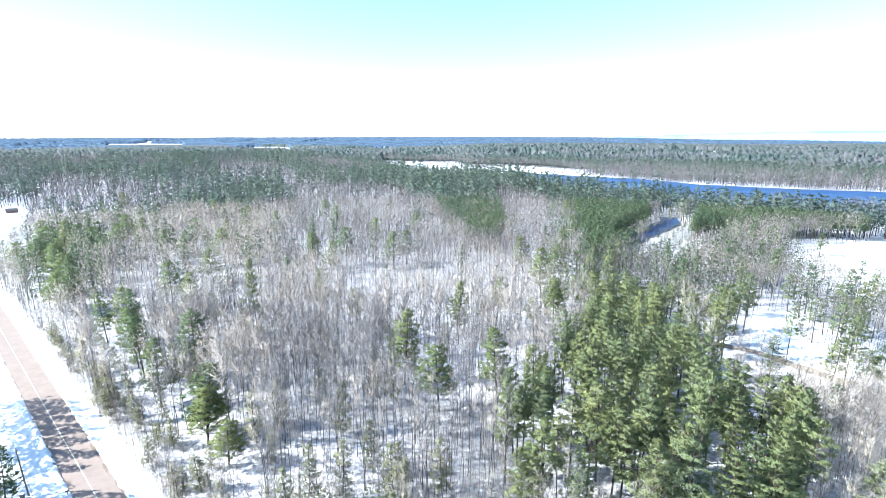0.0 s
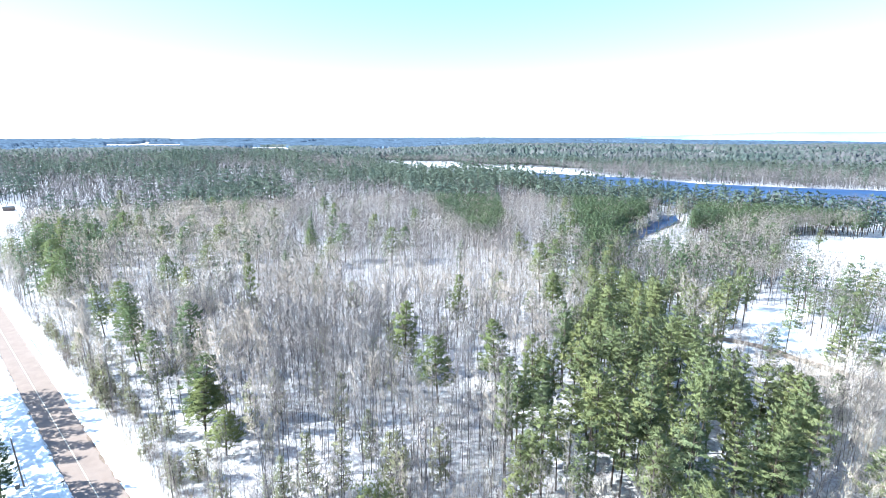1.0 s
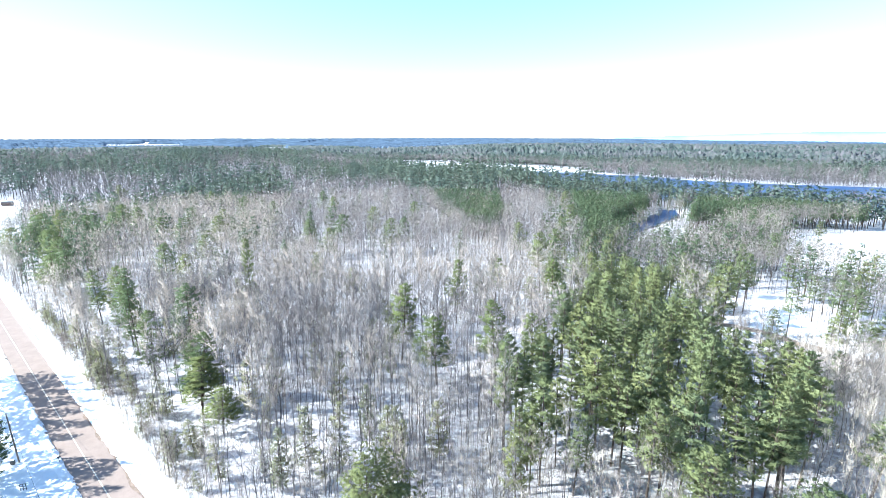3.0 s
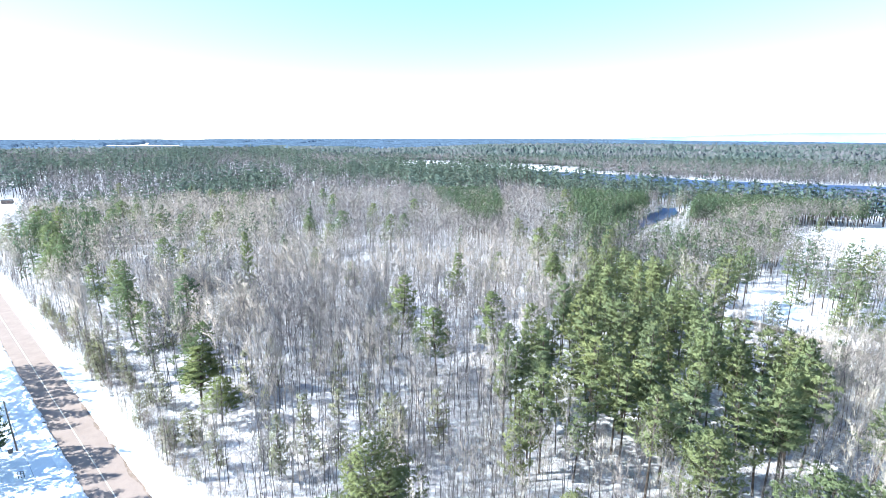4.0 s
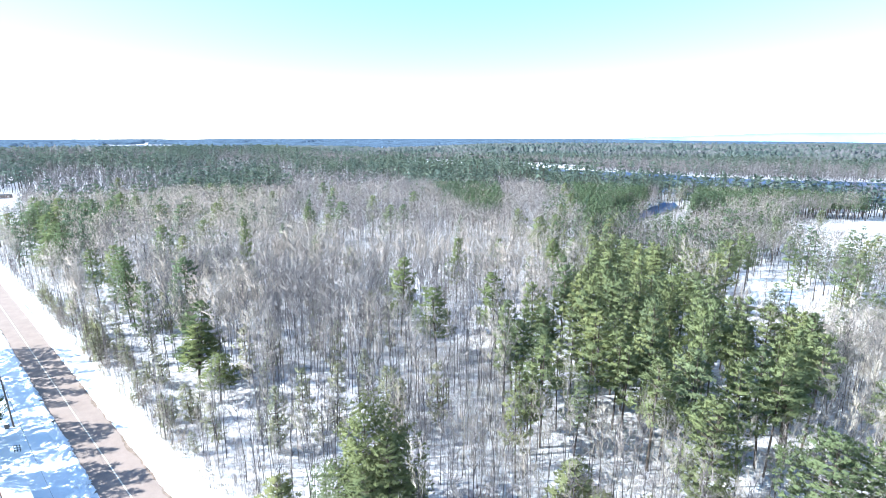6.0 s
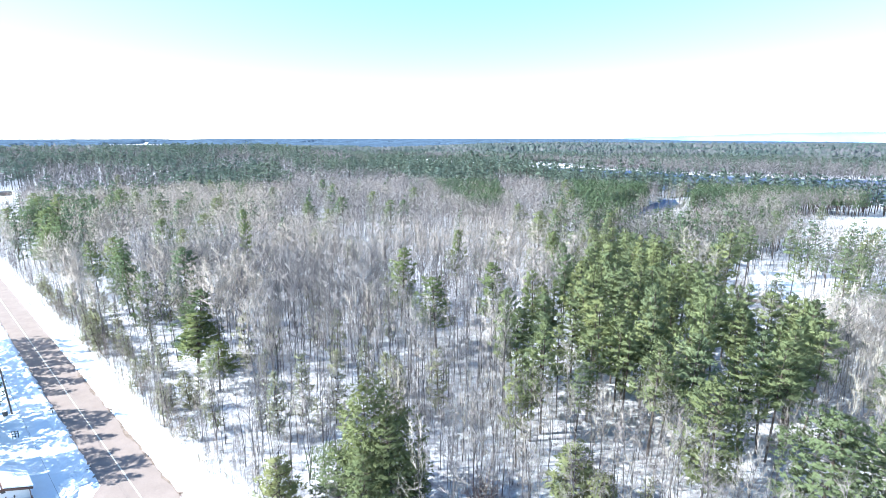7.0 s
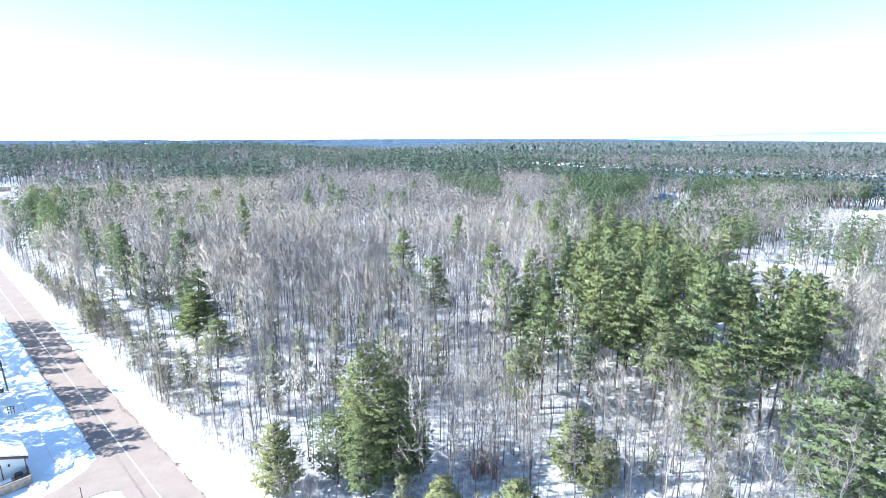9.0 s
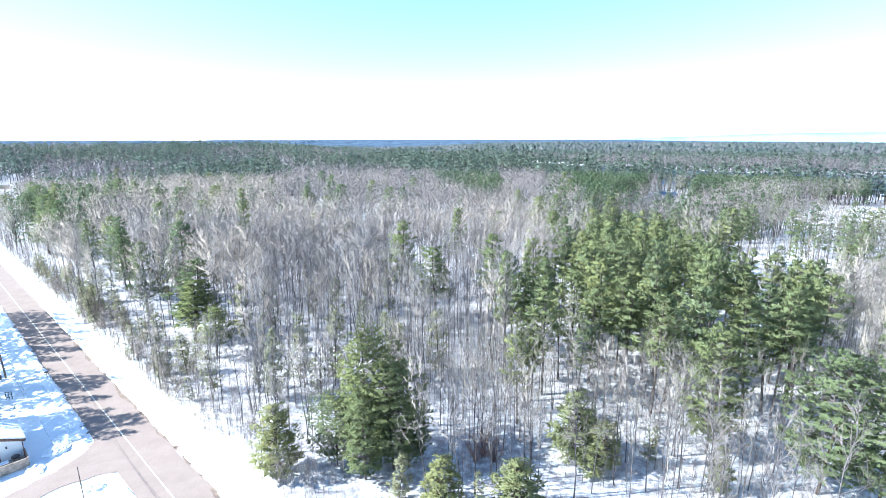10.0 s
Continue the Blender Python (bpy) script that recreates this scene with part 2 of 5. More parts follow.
def value_noise(x, y, size, seed):
    """Smooth noise from 0 to 1 in patches of that size."""
    rng = np.random.default_rng(seed)
    tab = rng.uniform(0, 1, (64, 64))
    u, v = x / size, y / size
    i, j = np.floor(u).astype(int), np.floor(v).astype(int)
    fu, fv = u - i, v - j
    fu, fv = fu * fu * (3 - 2 * fu), fv * fv * (3 - 2 * fv)
    a, b = tab[i % 64, j % 64], tab[(i + 1) % 64, j % 64]
    c, d = tab[i % 64, (j + 1) % 64], tab[(i + 1) % 64, (j + 1) % 64]
    return (a * (1 - fu) + b * fu) * (1 - fv) + (c * (1 - fu) + d * fu) * fv


def bare_ground(x, y):
    """Where no tree stands: water, ice, fields, glades, the road and the house's side of it."""
    s, off = road_coords(x, y)
    out = in_water(x, y) | inside(ICE, x, y) | inside(YARDS, x, y)
    out |= inside(FIELD, x, y) & (value_noise(x, y, 9, 3) < 0.93)
    out |= inside(GLADE, x, y) | inside(TRACK, x, y)
    out |= (off < 9.0 - 2.0 * smooth(80, 140, s) + 1.5 * np.sin(s / 7.0)) & (s < 330)
    return out


# ---- mesh helpers ----
def mesh_from(name, verts, faces, mats, tint=None, mat_index=None, smooth_faces=False, normals=None):
    """A mesh from arrays; all faces have the same number of corners."""
    verts, faces = np.asarray(verts, np.float32), np.asarray(faces, np.int32)
    me = bpy.data.meshes.new(name)
    k = faces.shape[1]
    me.vertices.add(len(verts))
    me.vertices.foreach_set("co", verts.ravel())
    me.loops.add(faces.size)
    me.loops.foreach_set("vertex_index", faces.ravel())
    me.polygons.add(len(faces))
    me.polygons.foreach_set("loop_start", np.arange(0, faces.size, k, dtype=np.int32))
    for m in mats:
        me.materials.append(m)
    if mat_index is not None:
        me.polygons.foreach_set("material_index", np.asarray(mat_index, np.int32))
    if smooth_faces:
        me.polygons.foreach_set("use_smooth", np.ones(len(faces), bool))
    if tint is not None:
        me.attributes.new("tint", "FLOAT", "POINT").data.foreach_set("value", np.asarray(tint, np.float32))
    if normals is not None:
        me.attributes.new("custom_normal", "FLOAT_VECTOR", "POINT").data.foreach_set("vector", np.asarray(normals, np.float32).ravel())
    me.update()
    return me


def part(name, bm, mat, parent=None, label=""):
    """A bmesh as one mesh object under a thing or a part."""
    me = bpy.data.meshes.new(name)
    bm.to_mesh(me)
    bm.free()
    me.materials.append(mat)
    ob = new(name, me)
    ob.parent = parent
    return tagged(ob, label)


def box(size, at=(0, 0, 0), turn=0.0, bevel=0.0):
    bm = bmesh.new()
    bmesh.ops.create_cube(bm, size=1.0)
    bmesh.ops.scale(bm, vec=size, verts=bm.verts)
    if bevel:
        bmesh.ops.bevel(bm, geom=bm.edges[:], offset=bevel, segments=1, affect="EDGES")
    bmesh.ops.transform(bm, matrix=pose(*at, 0, 0, turn), verts=bm.verts)
    return bm


def rod(r0, r1, length, at=(0, 0, 0), sides=10, m=None):
    """An upright tapered rod that stands at the place at."""
    bm = bmesh.new()
    bmesh.ops.create_cone(bm, cap_ends=True, segments=sides, radius1=r0, radius2=r1, depth=length)
    bmesh.ops.translate(bm, vec=(0, 0, length / 2), verts=bm.verts)
    bmesh.ops.transform(bm, matrix=(m or Matrix()), verts=bm.verts)
    bmesh.ops.translate(bm, vec=at, verts=bm.verts)
    return bm


# ---- ground ----
def ground_sheet():
    az_front = np.arange(-52, 52.01, 0.5)
    az_back = np.arange(58, 302.1, 6.0)
    az = np.radians(np.concatenate([az_front, az_back]))
    rings = [2.0, 12.0, 22.0]
    while rings[-1] < 4950:
        rings.append(rings[-1] * (1.03 if rings[-1] < 1500 else 1.04) + 0.3)
    rr, aa = np.meshgrid(rings, az, indexing="ij")
    x, y = rr * np.sin(aa), rr * np.cos(aa)
    z = height(x, y)
    z = np.where(in_water(x, y) | in_water(x * 0.985, y * 0.985), -3.5, z)
    nr, na = rr.shape
    i = np.arange(nr * na).reshape(nr, na)
    nxt = np.roll(i, -1, axis=1)
    quads = np.stack([i[:-1], nxt[:-1], nxt[1:], i[1:]], -1).reshape(-1, 4)[:, ::-1]
    ob = new("ground", mesh_from("ground", np.stack([x, y, z], -1).reshape(-1, 3), quads, [snow], smooth_faces=True))
    wooded = (~bare_ground(x, y)) & (np.abs(np.degrees(aa)) < 60)
    ob.data.attributes.new("wooded", "FLOAT", "POINT").data.foreach_set("value", np.where(wooded, 1.0, 0.08).astype(np.float32).ravel())
    tagged(ob, "snow-covered ground with thin leaf patches and painted shade under trees", "ground", kind="structure")
    bm = bmesh.new()
    bmesh.ops.create_circle(bm, cap_ends=True, segments=24, radius=2.05)
    patch = part("ground_patch", bm, snow)
    patch.location = (0, 0, -0.01)
    tagged(patch, "small patch of level snow on the ground", "ground", kind="structure")


ground_sheet()


def flat_poly(name, poly, z, mat, label, category, rag=0.0, step=4.0):
    """A flat sheet with an uneven rim."""
    rng = np.random.default_rng(len(poly) * 7 + 1)
    pts = []
    for (ax, ay), (bx, by) in zip(poly, poly[1:] + poly[:1]):
        k = max(1, int(math.hypot(bx - ax, by - ay) / step))
        for j in range(k):
            pts.append((ax + (bx - ax) * j / k + rng.normal() * rag, ay + (by - ay) * j / k + rng.normal() * rag, z))
    bm = bmesh.new()
    bm.faces.new([bm.verts.new(p) for p in pts])
    bmesh.ops.triangulate(bm, faces=bm.faces[:])
    bmesh.ops.recalc_face_normals(bm, faces=bm.faces[:])
    if bm.faces[:][0].normal.z < 0:
        bmesh.ops.reverse_faces(bm, faces=bm.faces[:])
    return tagged(part(name, bm, mat), label, category, kind="structure")


flat_poly("water", RIVER, 0.06, water_mat, "open blue river water between snowy banks", "river", 1.2, 12)
flat_poly("water_inlet", INLET, 0.06, water_mat, "narrow dark blue inlet shaded by pines", "water", 0.8, 6)
flat_poly("water_lead", LEAD, 0.06, water_mat, "open blue water in river ice", "water", 1.5, 10)


# ---- road, side road, track ----
def strip(name, s0, s1, off0, off1, z, mat, label, category, step=1.5, rag=0.0, seed=1):
    rng = np.random.default_rng(seed)
    ss = np.arange(s0, s1 + step, step)
    wob = np.convolve(rng.normal(size=len(ss) + 4), np.ones(5) / 5, "valid") * 2
    wob2 = np.convolve(rng.normal(size=len(ss) + 4), np.ones(5) / 5, "valid") * 2
    v = []
    for s, a, b in zip(ss, wob, wob2):
        v.append(on_road(s, off0 + rag * a, z))
        v.append(on_road(s, off1 + rag * b, z))
    i = np.arange(len(ss) - 1) * 2
    ob = new(name, mesh_from(name, v, np.stack([i + 1, i + 3, i + 2, i], -1), [mat]))
    return tagged(ob, label, category, kind="structure")


strip("road", -110, 420, -3.25, 3.25, 0.07, asphalt, "straight two-lane asphalt road bleached pale by salt", "road", rag=0.13)
strip("road_shoulder", -110, 420, 3.1, 3.5, 0.064, shoulder_mat, "narrow gritty brown edge of the road", "road", step=0.7, rag=0.16, seed=21)
strip("road_verge", -110, 24, 2.98, 3.6, 0.0755, shoulder_mat, "ragged brown thawed dirt along the road edge", "road verge", step=0.6, rag=0.2, seed=23)
strip("road_shoulder_house_side", -20, 420, -3.45, -3.1, 0.064, shoulder_mat, "narrow gritty brown edge of the road", "road", step=0.7, rag=0.16, seed=22)
strip("road_line", -110, 420, -0.48, -0.33, 0.078, line_mat, "worn pale centre line along the road", "road marking", rag=0.01)
strip("road_seam", -70, -22, -1.75, -1.68, 0.076, tar_mat, "thin dark tar seam along the road lane", "road marking", rag=0.03, seed=6)
SIDE_LEFT = [(-22.4, -3.05), (-24.8, -5.0), (-26.6, -8.5), (-27.9, -14.0), (-29.4, -26.0), (-32.2, -60.0)]
SIDE_RIGHT = [(-32.6, -3.05), (-31.3, -4.6), (-30.4, -8.5), (-31.2, -14.0), (-33.0, -26.0), (-36.0, -60.0)]


def side_road():
    """A short road that widens where it joins the main one."""
    rng = np.random.default_rng(31)
    v, n = [], 0
    for k in range(5):
        for j in range(8):
            for edge in (SIDE_LEFT, SIDE_RIGHT):
                t = j / 8
                s, o = (edge[k][c] * (1 - t) + edge[k + 1][c] * t for c in (0, 1))
                v.append(on_road(s + rng.normal() * 0.1, o, 0.066))
            n += 1
    i = np.arange(n - 1) * 2
    ob = new("side_road", mesh_from("side_road", v, np.stack([i, i + 2, i + 3, i + 1], -1), [asphalt]))
    tagged(ob, "short grey side road joining the main road", "road", kind="structure")


side_road()
flat_poly("dirt_track", TRACK, 0.42, dirt_mat, "thawed brown dirt track through the snow", "track", 0.3, 3)


def snow_bank(name, s0, s1, off, width, tall, seed):
    """A lumpy ridge of ploughed snow along the road's edge."""
    rng = np.random.default_rng(seed)
    ss = np.arange(s0, s1, 0.6)
    prof = np.array([0, 0.55, 1.0, 0.75, 0.3, 0.0])
    across = np.array([0, 0.12, 0.32, 0.55, 0.8, 1.0])
    lump = np.convolve(rng.normal(size=len(ss) + 2), np.ones(3) / 3, "valid")
    v = []
    for k, s in enumerate(ss):
        for a, h in zip(across, prof):
            jit = rng.normal() * 0.06
            end = min(1.0, k / 6, (len(ss) - 1 - k) / 6)
            v.append(on_road(s + rng.normal() * 0.12, off + width * (a + 0.12 * (lump[k] if a < 0.1 else 0.3 * lump[k])), -0.02 + max(0, h * tall * (1 + 0.55 * lump[k]) + jit) * end))
    i = np.arange((len(ss) - 1) * 6).reshape(-1, 6)[:, :5].ravel()
    q = np.stack([i, i + 1, i + 7, i + 6], -1)
    q = q[:, ::-1] if width > 0 else q
    ob = new(name, mesh_from(name, v, q, [bank_snow]))
    return tagged(ob, "low lumpy bank of ploughed snow along the road", "snow bank", kind="structure")


snow_bank("snow_bank_forest_side", -110, 300, 3.15, 1.5, 0.3, 11)
snow_bank("snow_bank_house_side", -20.5, 300, -3.15, -1.6, 0.3, 12)
snow_bank("snow_bank_near", -110, -34, -3.15, -1.6, 0.3, 13)


def snow_pile(x, y, w, d, h, turn, seed):
    """A mound of ploughed snow with a broken surface."""
    bm = bmesh.new()
    bmesh.ops.create_icosphere(bm, subdivisions=4, radius=1.0)
    bmesh.ops.delete(bm, geom=[v for v in bm.verts if v.co.z < -0.15], context="VERTS")
    for v in bm.verts:
        lump = noise.fractal(v.co * 2.2 + Vector((seed, 0, 0)), 0.8, 2.0, 4)
        v.co *= 1 + 0.22 * lump
        v.co.z = max(v.co.z, -0.12) * (1 + 0.5 * lump)
    bmesh.ops.scale(bm, vec=(w, d, h), verts=bm.verts)
    ob = part("snow_mound", bm, bank_snow)
    ob.matrix_world = pose(x, y, 0, 0, 0, turn)
    return tagged(ob, "lumpy mound of ploughed snow at the road corner", "snow mound", "mounds of snow at the corner")


for k, (s, o, w, d, h) in enumerate(((-19.3, -5.4, 1.9, 1.3, 0.55), (-21.6, -7.2, 1.6, 1.2, 0.45), (-17.0, -4.6, 1.5, 1.0, 0.45), (-24.2, -9.8, 1.4, 0.9, 0.35), (-33.3, -6.0, 1.3, 0.9, 0.35))):
    snow_pile(*on_road(s, o)[:2], w, d, h, 40 + 37 * k, 3.7 * k)


def clods(name, s0, s1, o0, o1, count, seed, label):
    """Small frozen lumps of grit and snow along the road's edge, joined."""
    rng = np.random.default_rng(seed)
    cube = np.array([(a, b, c) for a in (-1, 1) for b in (-1, 1) for c in (-1, 1)], float)
    quad = np.array([(0, 1, 3, 2), (4, 6, 7, 5), (0, 4, 5, 1), (2, 3, 7, 6), (0, 2, 6, 4), (1, 5, 7, 3)])
    v, f = [], []
    for k in range(count):
        x, y, _ = on_road(rng.uniform(s0, s1), rng.uniform(o0, o1))
        size = rng.uniform(0.04, 0.12) * np.array((1, 1, 0.6))
        a = rng.uniform(0, 6.28)
        p = cube * size * rng.uniform(0.6, 1.2, cube.shape)
        v.append(np.stack([p[:, 0] * math.cos(a) - p[:, 1] * math.sin(a) + x, p[:, 0] * math.sin(a) + p[:, 1] * math.cos(a) + y, p[:, 2] + 0.12], -1))
        f.append(quad + 8 * k)
    return tagged(new(name, mesh_from(name, np.concatenate(v), np.concatenate(f), [shoulder_mat])), label, "clods", kind="stuff")


clods("road_clods", -45, 70, 3.15, 3.6, 210, 3, "grey-brown frozen clods along the road edge")
clods("yard_side_clods", -18, 70, -3.7, -3.2, 220, 4, "grey-brown frozen clods along the road edge")


# ---- trees ----
class Geo:
    """Triangles of a tree, wood and crown apart."""

    def __init__(self):
        self.v, self.f, self.m, self.nv, self.n = [], [], [], [], 0

    def add(self, v, f, m, normals=None):
        self.v.append(np.asarray(v, float))
        self.nv.append(np.full((len(v), 3), np.nan) if normals is None else np.asarray(normals, float))
        self.f.append(np.asarray(f, int) + self.n)
        self.m.append(np.full(len(f), m))
        self.n += len(v)

    def tube(self, p0, p1, r0, r1, sides, m):
        p0, p1 = np.asarray(p0, float), np.asarray(p1, float)
        w = p1 - p0
        w = w / (np.linalg.norm(w) + 1e-9)
        u = np.cross(w, (0.31, 0.87, 0.38) if abs(w[1]) < 0.9 else (1, 0, 0))
        u /= np.linalg.norm(u)
        t = np.cross(w, u)
        a = np.arange(sides) * 2 * math.pi / sides
        ring = np.cos(a)[:, None] * u + np.sin(a)[:, None] * t
        f = []
        for k in range(sides):
            j = (k + 1) % sides
            f += [(k, j, sides + j), (k, sides + j, sides + k)]
        self.add(np.concatenate([p0 + r0 * ring, p1 + r1 * ring]), f, m)

    def blade(self, p0, p1, w, rng, m):
        p0, p1 = np.asarray(p0, float), np.asarray(p1, float)
        side = np.cross(p1 - p0, rng.normal(size=3))
        side *= 0.5 * w / (np.linalg.norm(side) + 1e-9)
        self.add([p0 - side, p0 + side, p1], [(0, 1, 2)], m)

    def done(self, soft=0.0):
        """Corners, triangles, their material and normals; soft turns the crown's normals outwards, as a crown of fine needles shades."""
        v, f, m = np.concatenate(self.v), np.concatenate(self.f), np.concatenate(self.m)
        n = np.zeros_like(v)
        tn = np.cross(v[f[:, 1]] - v[f[:, 0]], v[f[:, 2]] - v[f[:, 0]])
        tn /= np.linalg.norm(tn, axis=1, keepdims=True) + 1e-9
        if soft:
            mid = v[f].mean(1)
            crown = m == 1
            out = np.stack([mid[:, 0], mid[:, 1], np.zeros(len(mid))], -1)
            out = out / (np.linalg.norm(out, axis=1, keepdims=True) + 0.4) + (0, 0, 0.68)
            flip = crown & ((tn * out).sum(1) < 0)
            f[flip] = f[flip][:, ::-1]
            tn[flip] *= -1
            tn = np.where(crown[:, None], soft * out + (1 - soft) * tn, tn)
        for c in range(3):
            np.add.at(n, f[:, c], tn)
        given = np.concatenate(self.nv)
        n = np.where(np.isnan(given), n, given)
        n /= np.linalg.norm(n, axis=1, keepdims=True) + 1e-9
        away = (m == 1) & ((np.cross(v[f[:, 1]] - v[f[:, 0]], v[f[:, 2]] - v[f[:, 0]]) * n[f].sum(1)).sum(1) < 0)
        f[away] = f[away][:, ::-1]
        return v, f, m, n


def unit(az, up):
    return np.array((math.cos(az) * math.cos(up), math.sin(az) * math.cos(up), math.sin(up)))


def unit_rows(a):
    return a / (np.linalg.norm(a, axis=-1, keepdims=True) + 1e-9)


def bare_crown(g, rng, lod, tall, spread, low, fine):
    """A rounded haze of twigs that fan out from the stem, for trees farther off."""
    count, limbs, wide = ((80, 6, 0.076), (22, 4, 0.27))[lod - 1]
    mid = tall * (low + (1 - low) * 0.56)
    half = np.array((0.135 * tall * spread, 0.135 * tall * spread, (1 - low) * 0.46 * tall))
    u = rng.normal(size=(count, 3)) + (0, 0, 0.35)
    u = unit_rows(u) * (1 + 0.16 * np.sin(u[:, :1] * 5 + 2 * u[:, 1:2]))
    p = u * half * rng.uniform(0.45, 1.05, (count, 1)) + (0, 0, mid)
    root = np.zeros_like(p)
    root[:, 2] = low * tall * 0.9 + 0.35 * (p[:, 2] - low * tall)
    d = unit_rows(unit_rows(p - root) + rng.normal(size=p.shape) * 0.32)
    ln = rng.uniform(0.5, 1.2, (count, 1)) * (1.0, 1.9)[lod - 1]
    side = unit_rows(np.cross(d, rng.normal(size=p.shape))) * wide * fine * 0.5
    v = np.stack([p - d * ln * 0.6 - side, p - d * ln * 0.6 + side, p + d * ln * 0.4], 1).reshape(-1, 3)
    nv = np.repeat(u * 0.62 + (0, 0, 0.62) + 0.06 * d, 3, axis=0)
    g.add(v, np.arange(count * 3).reshape(-1, 3), 1, nv)
    for k in range(limbs):
        a = k * 2.4 + rng.uniform(0, 0.8)
        e = np.array((math.cos(a), math.sin(a), rng.uniform(-0.2, 0.7))) * half * 0.8 + (0, 0, mid)
        g.blade((0, 0, max(low * tall, e[2] - 0.28 * tall)), e, wide * fine * 1.1, rng, 1)


def bare_tree(seed, lod, tall=16.0, spread=1.0, low=0.38, thick=1.0, fine=1.0):
    """A leafless hardwood: straight trunk, rising limbs, fine twigs."""
    rng = np.random.default_rng(seed)
    g = Geo()
    segs, sides = ((4, 5), (2, 3), (1, 3))[lod]
    r = thick * (0.072, 0.046, 0.1)[lod]
    spine = [np.zeros(3) - (0, 0, 0.15)]
    lean = rng.normal(size=2) * 0.55
    for k in range(1, segs + 1):
        spine.append(np.array((*(lean * (k / segs) ** 1.5 + rng.normal(size=2) * 0.12), tall * 0.93 * k / segs)))
    for k in range(segs):
        g.tube(spine[k], spine[k + 1], r * (1 - 0.8 * k / segs), r * (1 - 0.8 * (k + 1) / segs), sides, 0)
    if lod:
        bare_crown(g, rng, lod, tall, spread, low, fine)
        return g.done((0.45, 0.7, 0.7)[lod])
    az = rng.uniform(0, 6.28)
    nb = 11
    for b in range(nb):
        f = low + (0.94 - low) * (b + rng.uniform(0, 0.8)) / nb
        k = min(int(f * segs / 0.93), segs - 1)
        t = f * segs / 0.93 - k
        p = spine[k] * (1 - t) + spine[k + 1] * t
        az += 2.4 + rng.normal() * 0.4
        up = radians(rng.uniform(32, 58)) + 0.3 * f
        ln = spread * tall * rng.uniform(0.15, 0.26) * (1.25 - 0.75 * f)
        q = p + unit(az, up) * ln * 0.5
        g.tube(p, q, 0.042 * thick * fine, 0.024 * fine, 3, 0)
        for fork in (-1, 1):
            a1, u1 = az + fork * rng.uniform(0.25, 0.6), min(up + rng.uniform(-0.1, 0.4), 1.45)
            e = q + unit(a1, u1) * ln * rng.uniform(0.5, 0.8)
            g.blade(q, e, 0.055 * fine, rng, 1)
            for _ in range(5):
                t = rng.uniform(0.1, 1.0)
                a = q + (e - q) * t
                d = unit(a1 + rng.normal() * 0.8, u1 + rng.uniform(-0.5, 0.4))
                z = a + d * rng.uniform(0.8, 1.7) * (0.7 + 0.3 * spread)
                g.blade(a, z, 0.042 * fine, rng, 1)
                for _ in range(2):
                    c = a + (z - a) * rng.uniform(0.2, 0.9)
                    g.blade(c, c + (d + rng.normal(size=3) * 0.6) * rng.uniform(0.45, 1.0), 0.038 * fine, rng, 1)
    return g.done(0.72)


def tuft(g, at, out, size, k, rng, width=0.14):
    """A spray of needles: thin triangles that fan outwards from a twig's end, shaded as one soft clump."""
    d = unit_rows(out * 0.5 + rng.normal(size=(k, 3)) * (0.75, 0.75, 0.5) + (0, 0, 0.4))
    ln = size * rng.uniform(0.6, 1.25, (k, 1))
    side = unit_rows(np.cross(d, rng.normal(size=(k, 3)) + (0, 0, 0.9))) * size * width
    c = at + rng.normal(size=(k, 3)) * size * (0.26, 0.26, 0.14)
    v = np.stack([c - side - d * ln * 0.2, c + side - d * ln * 0.2, c + d * ln * 0.8], 1).reshape(-1, 3)
    nv = np.repeat(0.32 * d + 0.8 * out * (1, 1, 0.4) + (0, 0, 0.4), 3, axis=0)
    g.add(v, np.arange(3 * k).reshape(-1, 3), 1, nv)


